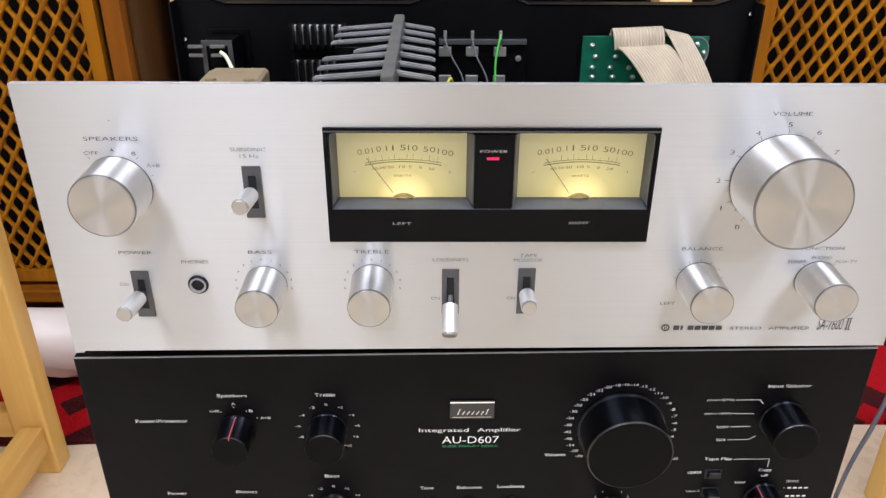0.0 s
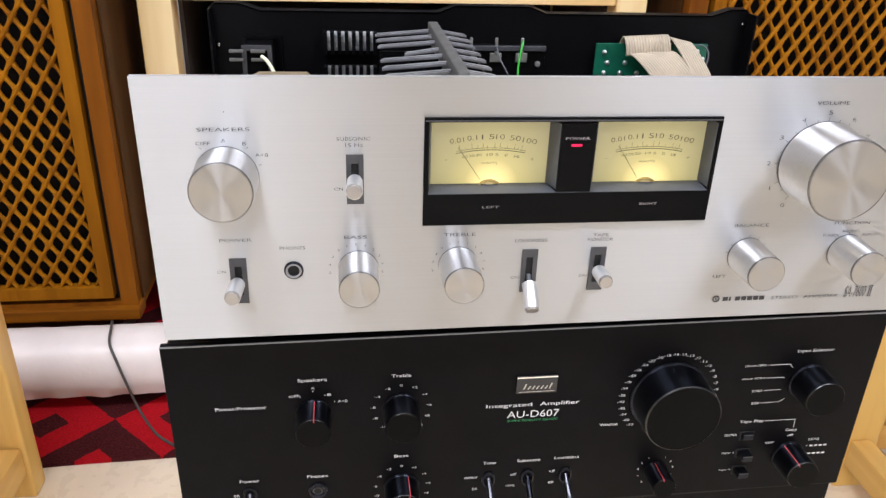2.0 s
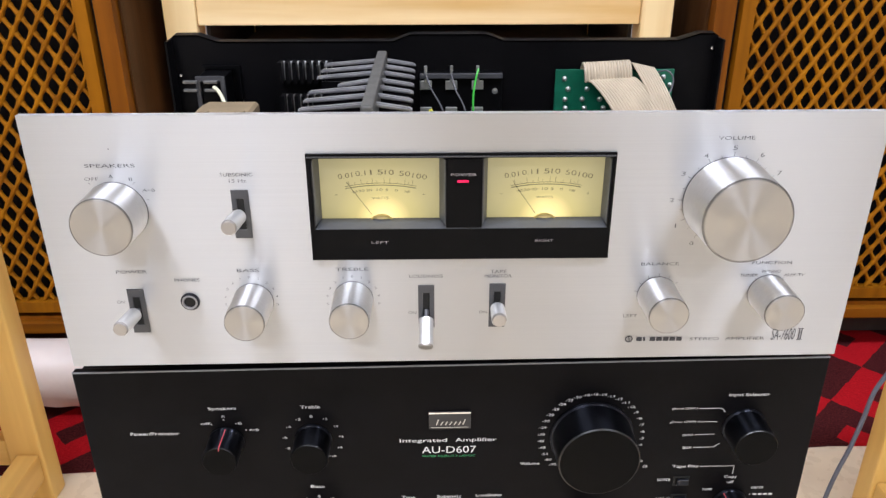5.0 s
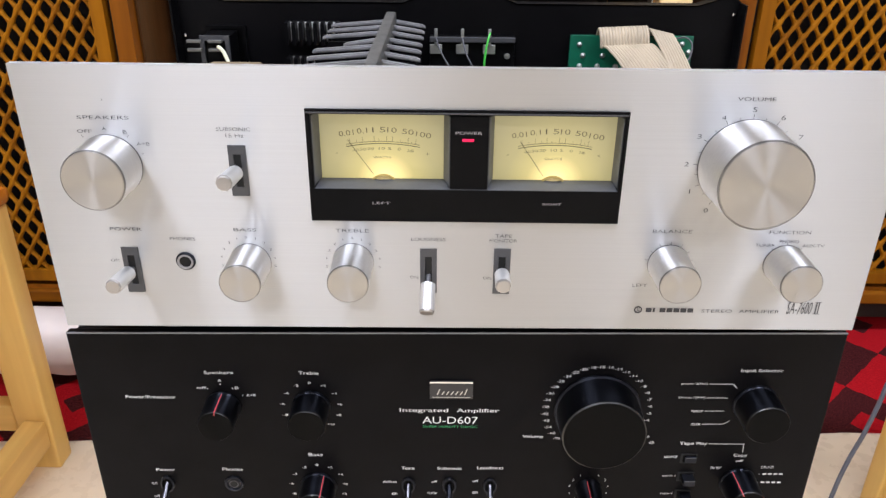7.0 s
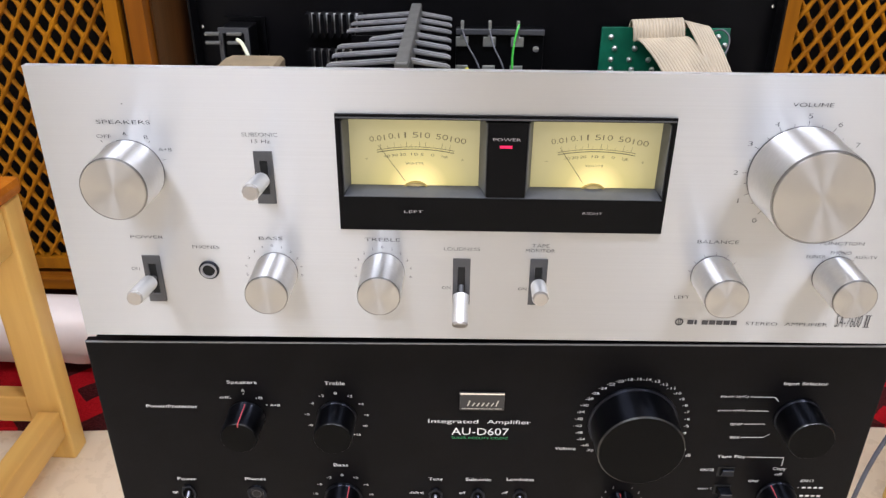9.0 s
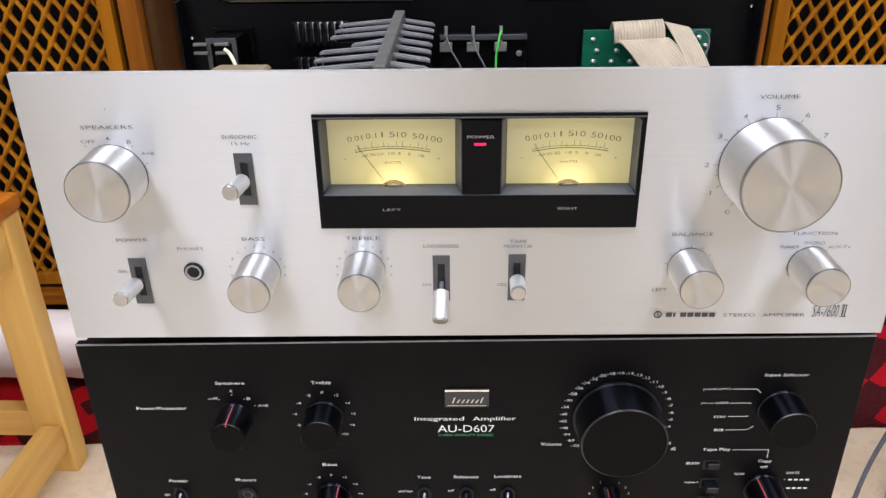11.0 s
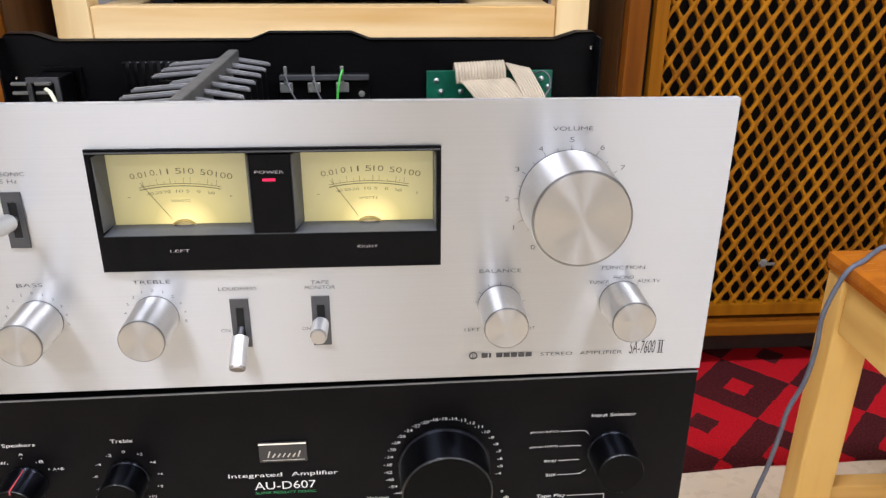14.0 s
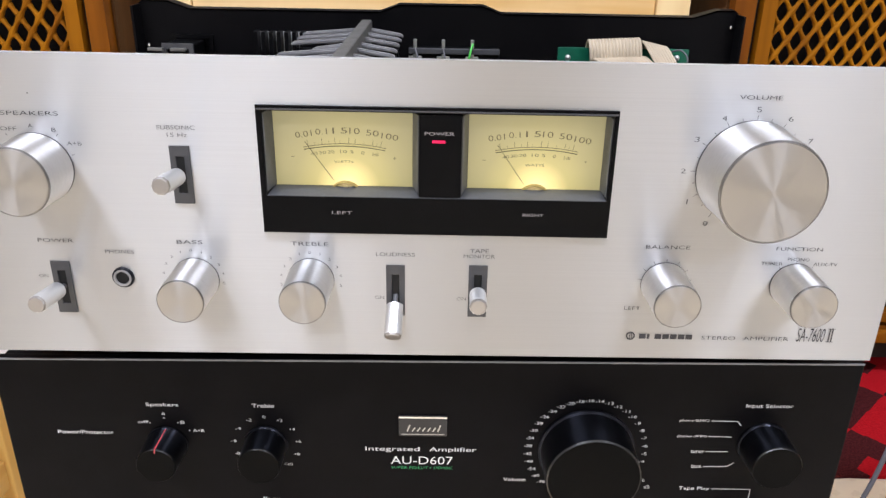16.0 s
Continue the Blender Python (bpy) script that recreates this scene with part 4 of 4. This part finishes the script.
for pts in (((0.1430, 0.4422), (0.1562, 0.4422), (0.1585, 0.4395)), ((0.1430, 0.4326), (0.1530, 0.4326), (0.1545, 0.4323)), ((0.1430, 0.4232), (0.1540, 0.4234)), ((0.1430, 0.4137), (0.1550, 0.4139), (0.1583, 0.4163)), ((0.1492, 0.3992), (0.1698, 0.3992), (0.1698, 0.3932))):
    stroke(pts, 0.00035, PY, WHITE_INK, amp2, "guide_line")
for k, body in enumerate("5432112345"):
    a = (-138, -108, -80, -55, -28, 28, 55, 80, 108, 138)[k]
    print_s(body, 0.0808 + 0.0118 * math.sin(radians(a)), 0.3640 + 0.0118 * math.cos(radians(a)), 0.0011, 0.0015)
# maker's badge with plain slanted strokes
badge = part("badge", box(-0.0158, 0.0088, FY - 0.0012, FY, 0.4312, 0.4432, 0.0003), BADGE, amp2, "dark metal badge with a bright top edge")
part("badge_edge", box(-0.0157, 0.0087, FY - 0.0016, FY - 0.0011, 0.4423, 0.4433), CHROME, badge, "bright metal edge")
stroke([(-0.0143, 0.4325), (0.0072, 0.4325)], 0.0004, FY - 0.0014, SILVER_INK, badge, "badge_mark")
for k, (bx, h) in enumerate(((-0.0110, 0.0034), (-0.0084, 0.0019), (-0.0058, 0.0019), (-0.0032, 0.0019), (-0.0006, 0.0019), (0.0020, 0.0019), (0.0046, 0.0034))):
    stroke([(bx - 0.0004, 0.4345), (bx + 0.0008, 0.4345 + h)], 0.0007, FY - 0.0014, SILVER_INK, badge, "badge_mark")
for x in (-0.1758, -0.0290, -0.0040, 0.0208):
    lev = part("lever_switch", lathe([(0.0042, 0), (0.0042, -0.0010), (0.0032, -0.0014), (0.0030, -0.0002)], 28, cap=False), BLACK_KNOB, amp2, "small black lever switch", 35)
    lev.location, lev.scale = (x, FY, 0.3655), (1, 1, 1.5)
    d = Vector((0.0, -0.8, -0.45)).normalized()
    m = Matrix.Translation((x, FY, 0.3660)) @ d.to_track_quat("-Y", "Z").to_matrix().to_4x4()
    bm = lathe([(0.0016, 0), (0.0019, -0.012), (0.0022, -0.019), (0.0017, -0.0198)], 20)
    bmesh.ops.transform(bm, verts=bm.verts[:], matrix=m)
    part("lever", bm, DARK_LEVER if x != -0.0040 else BLACK_KNOB, amp2, "thin metal lever" if x != -0.0040 else "thin dark lever", 35)
jack = part("headphone_jack", lathe([(0.0058, 0), (0.0056, -0.0012), (0.0044, -0.0014), (0.0036, -0.0004)], 32, cap=False), BLACK_KNOB, amp2, "black headphone socket", 35)
jack.location = (-0.1352, FY, 0.3660)
part("hole", lathe([(0.0037, -0.0006), (0.0, -0.0006)], 24, cap=False), DEEP, jack)
part("contact", lathe([(0.0030, -0.0008), (0.0026, -0.0010), (0.0022, -0.0008)], 24, cap=False), DARK_LEVER, jack, "metal ring in the socket", 35)
for z in (0.3885, 0.3745, 0.3605):
    key = part("push_button", ring_plate((0.1338, 0.1436, z - 0.0040, z + 0.0030), (0.1350, 0.1430, z - 0.0032, z + 0.0020), (0.1350, 0.1430, z - 0.0032, z + 0.0020), FY - 0.0004, FY + 0.0004), DEEP, amp2, "black push button")
    part("button_face", box(0.1362, 0.1430, FY - (0.0015 if z > 0.38 else 0.0060), FY - 0.0001, z - 0.0030, z + 0.0012, 0.0003), BLACK_KNOB, key)
    part("button_edge", box(0.1364, 0.1428, FY - (0.0017 if z > 0.38 else 0.0062), FY - (0.0014 if z > 0.38 else 0.0059), z + 0.0006, z + 0.0011), SLOT_GREY, key)

# low stand under the amplifiers
stand = thing("low_stand", "low honey-coloured wooden stand under the amplifiers", "stand")
part("top_board", box(-0.19, 0.19, 0.03, 0.34, 0.299, 0.3222, 0.002), STOOL_X, stand)
for lx in (-0.165, 0.165):
    for ly in (0.055, 0.315):
        part("leg", box(lx - 0.02, lx + 0.02, ly - 0.02, ly + 0.02, 0.0, 0.2985, 0.002), STOOL_Z, stand)
for ly in (0.055, 0.315):
    part("apron", box(-0.1445, 0.1445, ly - 0.01, ly + 0.01, 0.25, 0.2985, 0.002), STOOL_X, stand)


# ---- loudspeakers ----
def loudspeaker(x0, x1, y, gx, drop, label):
    """A cabinet from x0 to x1 with its front at y; gx: the grille opening's inner and outer edges in x; drop: how far it stands lower."""
    z0, z1, depth = 0.088 - drop, 0.86, 0.36
    sp = thing("loudspeaker", label, "loudspeaker", (0, 0, 0), "loudspeakers")
    g0, g1, b0, b1 = gx[0], gx[1], 0.137 - drop, 0.82
    rim = 0.018
    cab = part("cabinet", ring_plate((x0, x1, z0, z1), (g0 - rim - 0.008, g1 + rim + 0.008, b0 - rim - 0.008, b1 + rim + 0.008), (g0 - rim - 0.008, g1 + rim + 0.008, b0 - rim - 0.008, b1 + rim + 0.008), y, y + depth), CABINET, sp, "brown wooden cabinet")
    part("back_board", box(x0 + 0.02, x1 - 0.02, y + depth - 0.02, y + depth - 0.002, z0 + 0.02, z1 - 0.02), DEEP, cab)
    part("bottom_moulding", box(x0 - 0.003, x1 + 0.003, y - 0.010, y + 0.03, z0 - 0.004, z0 + 0.016, 0.003), CABINET_X, cab, "stepped wooden moulding")
    # the shade on the cabinet's sides is put into a darker wood colour
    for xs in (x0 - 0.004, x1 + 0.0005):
        part("side_panel", box(xs, xs + 0.0035, y + 0.022, y + depth, z0 + 0.017, z1, 0.0008), SHADED_SIDE, cab, "cabinet side with shade put into its dark colour")
    # shadow under the moulding is deepened by the plinth's dark colour
    part("plinth", box(x0 + 0.045, x1 - 0.045, y + 0.06, y + depth - 0.02, 0.008, z0 - 0.004, 0.002), RACK_BACK, sp, "recessed plinth with shade put into its dark colour")
    part("grille_frame", ring_plate((g0 - rim, g1 + rim, b0 - rim, b1 + rim), (g0, g1, b0, b1), (g0, g1, b0, b1), y - 0.004, y + 0.014), GRILLE_WOOD, sp, "orange-brown grille frame")
    part("gap_lining", ring_plate((g0 - rim - 0.0079, g1 + rim + 0.0079, b0 - rim - 0.0079, b1 + rim + 0.0079), (g0 - 0.011, g1 + 0.011, b0 - 0.011, b1 + 0.011), (g0 - 0.011, g1 + 0.011, b0 - 0.011, b1 + 0.011), y + 0.0145, y + 0.018), DEEP, sp, "black groove round the grille frame")
    part("grille_cloth", box(g0 - 0.01, g1 + 0.01, y + 0.0145, y + 0.017, b0 - 0.01, b1 + 0.01), CLOTH, sp, "black cloth behind the lattice")
    return sp, (g0, g1, b0, b1)


def slat(xa, za, xb, zb, y, w, t, step, start):
    """A slat with a rounded front that swells where others cross it: every step in x, from start."""
    d = Vector((xb - xa, 0, zb - za)).normalized()
    n = Vector((-d.z, 0, d.x)) / 2
    a, b = Vector((xa, 0, za)), Vector((xb, 0, zb))
    yv = Vector((0, 1, 0))
    bm = bmesh.new()
    count = max(2, int(abs(xb - xa) / step * 4))
    rings = []
    for i in range(count + 1):
        p = a.lerp(b, i / count)
        wide = n * w * (1 + 0.30 * math.cos(2 * math.pi * (p.x - start) / step))
        sink = 0.0005 * noise.noise((p.x * 60, p.z * 60, y * 1000))
        prof = [wide + yv * (y + t), wide + yv * (y + t * 0.3), wide * 0.35 + yv * (y + sink), -wide * 0.35 + yv * (y + sink), -wide + yv * (y + t * 0.3), -wide + yv * (y + t)]
        rings.append([bm.verts.new(p + v) for v in prof])
    for ra, rb in zip(rings, rings[1:]):
        for i in range(6):
            bm.faces.new((ra[i], ra[(i + 1) % 6], rb[(i + 1) % 6], rb[i]))
    bm.faces.new(rings[0])
    bm.faces.new(rings[-1])
    return bm


def lattice(sp, y, opening, ends):
    """Crossing slats over the opening; ends: the two places in x from which the slats are spaced."""
    g0, g1, b0, b1 = opening
    px, pz = 0.0252, 0.0375
    slope = pz / px
    start = (ends[0] + ends[1]) / 2
    for sign in (1, -1):
        c = 0.137 + (-ends[1] if sign > 0 else ends[0]) * slope - 0.6 * pz
        while True:
            pts = []
            for x in (g0, g1):
                z = sign * slope * x + c
                if b0 <= z <= b1:
                    pts.append((x, z))
            for z in (b0, b1):
                x = (z - c) / (sign * slope)
                if g0 < x < g1:
                    pts.append((x, z))
            if len(pts) >= 2:
                (xa, za), (xb, zb) = pts[0], pts[1]
                if math.hypot(xb - xa, zb - za) > 0.004:
                    part("lattice_slat", slat(xa, za, xb, zb, y + (0.0 if sign > 0 else 0.0018), 0.0060, 0.0058, px / 2, start), LATTICE, sp)
            c += pz
            if (c > b1 - g0 * slope if sign > 0 else c > b1 + g1 * slope):
                break


# ---- pale rack between the loudspeakers ----
rack = thing("wooden_rack", "pale pine rack standing between the loudspeakers", "rack")
for px0, px1 in ((-0.400, -0.353), (0.298, 0.345)):
    for py in (0.81, 1.16):
        part("post", box(px0, px1, py, py + 0.045, 0.006, 1.05, 0.002), PINE_Z, rack, "pale pine post")
part("front_rail", box(-0.3525, 0.2975, 0.815, 0.845, 0.5360, 0.5800, 0.002), PINE_X, rack, "pale pine rail")
part("shelf", box(-0.3525, 0.2975, 0.846, 1.16, 0.560, 0.578, 0.001), PINE_X, rack, "pale pine shelf")
for xs in (-0.3522, 0.2912):
    part("side_panel", box(xs, xs + 0.006, 0.856, 1.159, 0.175, 0.559), RACK_BACK, rack, "dark brown side panel")
part("back_panel", box(-0.42, 0.365, 1.207, 1.215, 0.05, 1.05), RACK_BACK, rack, "dark brown back panel")
part("front_rail", box(-0.3525, 0.2975, 0.815, 0.845, 0.13, 0.175, 0.002), PINE_X, rack, "pale pine rail")
part("shelf", box(-0.3525, 0.2975, 0.846, 1.16, 0.155, 0.173, 0.001), PINE_X, rack, "pale pine shelf")

box_up = thing("audio_component", "plain black audio component on the upper rack shelf", "audio component")
part("case", box(-0.305, 0.185, 0.868, 1.12, 0.586, 0.72, 0.003), CHASSIS, box_up)
for fx in (-0.27, 0.15):
    part("foot", box(fx - 0.015, fx + 0.015, 0.88, 0.91, 0.5782, 0.5858), BLACK_KNOB, box_up)
    part("foot", box(fx - 0.015, fx + 0.015, 1.07, 1.10, 0.5782, 0.5858), BLACK_KNOB, box_up)
box_low = thing("audio_component", "black audio component with a dark brown top on a rack shelf", "audio component")
part("case", box(-0.31, 0.25, 0.88, 1.14, 0.1785, 0.49, 0.003), CHASSIS, box_low)
part("top_panel", box(-0.31, 0.25, 0.88, 1.14, 0.4903, 0.498, 0.002), RACK_BACK, box_low, "dark brown top")
for fx in (-0.27, 0.21):
    for fy in (0.9, 1.10):
        part("foot", box(fx - 0.015, fx + 0.015, fy - 0.015, fy + 0.015, 0.1732, 0.1784), BLACK_KNOB, box_low)


# ---- stools ----
def stool(corner, yaw, wide, deep, top, side, splay, label):
    """A low stool with square legs, aprons and rungs; corner: its back corner, from which it reaches to the camera and to side (1: +x, -1: -x)."""
    st = thing("stool", label, "stool", group="low stools")
    st.location, st.rotation_euler = (*corner, 0), (0, 0, radians(yaw))
    w, wy = 0.043, 0.031  # the legs are planks, wider than deep

    def span(a, b):
        return sorted((side * a, side * b))

    for a, out_x in ((0, -1), (wide - w, 1)):
        for c, out_y in ((-wy, 1), (-deep, -1)):
            x0, x1 = span(a, a + w)
            leg = box(x0, x1, c, c + wy, 0.0, top - 0.0205, 0.003)
            for v in leg.verts:
                v.co.x += side * out_x * splay * (1 - v.co.z / top)
                v.co.y += out_y * splay * 0.3 * (1 - v.co.z / top)
            part("leg", leg, STOOL_Z, st)
    x0, x1 = span(-0.005, wide + 0.005)
    part("seat", box(x0, x1, -deep - 0.005, 0.005, top - 0.0203, top, 0.0085), SEAT, st, "glossy red-brown seat board")
    for a in (0.004, wide - 0.031):
        x0, x1 = span(a, a + 0.027)
        part("side_apron", box(x0, x1, -deep + wy + 0.0005, -wy - 0.0005, top - 0.080, top - 0.0206, 0.002), STOOL_Y, st)
        o = side * (-1 if a < 0.1 else 1) * splay * 0.75
        part("side_rung", box(x0 + o, x1 + o, -deep + wy + 0.0005, -wy - 0.0005, 0.038, 0.077, 0.002), STOOL_Y, st)
    for c in (-0.026, -deep + 0.004):
        x0, x1 = span(w + 0.0005, wide - w - 0.0005)
        part("front_apron", box(x0, x1, c, c + 0.022, top - 0.080, top - 0.0206, 0.002), STOOL_X, st)
        part("front_rung", box(x0, x1, c, c + 0.022, 0.055, 0.094, 0.002), STOOL_X, st)
    return st


stool((0.511, 0.380), -1, 0.31, 0.30, 0.380, 1, 0.001, "low honey-coloured wooden stool with a red-brown seat")
stool((-0.5025, 0.449), -1, 0.31, 0.32, 0.380, -1, 0.002, "low honey-coloured wooden stool with an orange-brown seat")

# ---- roll of wrapped sheet on the carpet ----
roll = thing("wrapped_roll", "white plastic-wrapped roll lying on the red carpet", "roll")
bm = bmesh.new()
n, m_ = 40, 40
rings = []
for i in range(m_ + 1):
    x = -0.95 + 0.87 * i / m_
    ring = []
    for k in range(n):
        a = 2 * math.pi * k / n
        rr = 0.0500 + 0.0022 * noise.noise((x * 6, math.cos(a) * 1.5, math.sin(a) * 1.5)) + 0.0008 * noise.noise((x * 40, math.cos(a) * 5, math.sin(a) * 5))
        ring.append(bm.verts.new((x, 0.630 + rr * math.cos(a), 0.0590 + rr * math.sin(a))))
    rings.append(ring)
for a, b in zip(rings, rings[1:]):
    for i in range(n):
        bm.faces.new((a[i], a[(i + 1) % n], b[(i + 1) % n], b[i]))
bm.faces.new(rings[0])
bm.faces.new(rings[-1])
part("wrap", bm, WRAP, roll, "", 60)
# loose crinkled fold of the plastic along the lower front
bm = bmesh.new()
top_row, low_row, rim_row = [], [], []
for i in range(91):
    x = -0.93 + 0.84 * i / 90
    n1, n2 = noise.noise((x * 14, 2.0, 0)), noise.noise((x * 38, 7.0, 0))
    for row, deg, off in ((top_row, 196 + 9 * n1, 0.0522), (low_row, 214 + 7 * n1 + 3 * n2, 0.0550 + 0.0022 * n2), (rim_row, 221 + 9 * n1 + 5 * n2, 0.0525)):
        row.append(bm.verts.new((x, 0.630 + off * math.cos(radians(deg)), 0.0590 + off * math.sin(radians(deg)))))
for i in range(90):
    bm.faces.new((top_row[i], top_row[i + 1], low_row[i + 1], low_row[i]))
    bm.faces.new((low_row[i], low_row[i + 1], rim_row[i + 1], rim_row[i]))
part("wrap_fold", bm, WRAP, roll, "crinkled loose fold of the plastic", 40)
ends = lathe([(0.046, -0.0785), (0.044, -0.0745), (0.020, -0.0740), (0.018, -0.0800)], 32, cap=False)
bmesh.ops.transform(ends, verts=ends.verts[:], matrix=Matrix.Translation((0, 0.630, 0.0590)) @ Matrix.Rotation(radians(90), 4, "Z"))
part("roll_end", ends, RIBBON, roll, "cardboard-coloured end of the roll", 40)

# ---- cables ----
cable = thing("power_cable", "grey cable hanging over the edge of a stool", "cable")
part("cord", tube([(0.80, 0.360, 0.3828), (0.70, 0.374, 0.3828), (0.62, 0.382, 0.3828), (0.571, 0.380, 0.3830), (0.545, 0.364, 0.3829), (0.522, 0.344, 0.3832), (0.503, 0.336, 0.3765), (0.4925, 0.335, 0.354), (0.486, 0.335, 0.324), (0.487, 0.335, 0.290), (0.4825, 0.335, 0.250), (0.471, 0.335, 0.216), (0.467, 0.335, 0.180), (0.461, 0.335, 0.140), (0.454, 0.335, 0.108), (0.448, 0.334, 0.075), (0.441, 0.330, 0.030), (0.432, 0.322, 0.0052), (0.40, 0.30, 0.0032), (0.26, 0.24, 0.0032)], 0.0025, 10), CABLE, cable, "", 60)
cable = thing("thin_cable", "thin dark cable lying over the wrapped roll", "cable")
part("cord", tube([(-0.49, 0.695, 0.03), (-0.470, 0.690, 0.075), (-0.458, 0.660, 0.105), (-0.450, 0.628, 0.1130), (-0.4465, 0.600, 0.1045), (-0.435, 0.583, 0.083), (-0.4235, 0.576, 0.045), (-0.411, 0.569, 0.010), (-0.380, 0.520, 0.0088), (-0.353, 0.494, 0.0088), (-0.335, 0.482, 0.0080), (-0.30, 0.464, 0.003), (-0.27, 0.456, 0.003), (-0.2, 0.45, 0.003)], 0.0019, 8), DARK_CABLE, cable, "", 60)

# ---- loudspeakers and floor pieces, many small parts ----
sp_r, op_r = loudspeaker(0.386, 0.880, 0.75, (0.440, 0.826), 0.010, "brown wooden loudspeaker with an orange diamond lattice grille")
lattice(sp_r, 0.7515, op_r, (0.440, 0.840))
sp_l, op_l = loudspeaker(-0.931, -0.429, 0.70, (-0.881, -0.479), -0.005, "brown wooden loudspeaker with an orange diamond lattice grille")
lattice(sp_l, 0.7015, op_l, (-0.881, -0.479))
mark = part("badge", lathe([(0.0075, -0.001), (0.0075, -0.003), (0.005, -0.0045), (0.0, -0.0045)], 6), SPINE, sp_r, "small silver badge on the lattice")
mark.location = (0.638, 0.7515, 0.198)
part("badge_wing", box(-0.004, 0.019, -0.003, -0.001, -0.004, 0.001, 0.001), SPINE, mark)

tile = box(-0.2985, 0.2985, -0.2985, 0.2985, -0.010, 0.0, 0.0012)
tile_mesh = finish("tile", tile, TILE)
for i in range(8):
    for j in range(9):
        ob = new("tile", tile_mesh)
        ob.location = (-2.08 + 0.6 * i, -3.3 + 0.6 * j, 0)
        ob.parent = floor
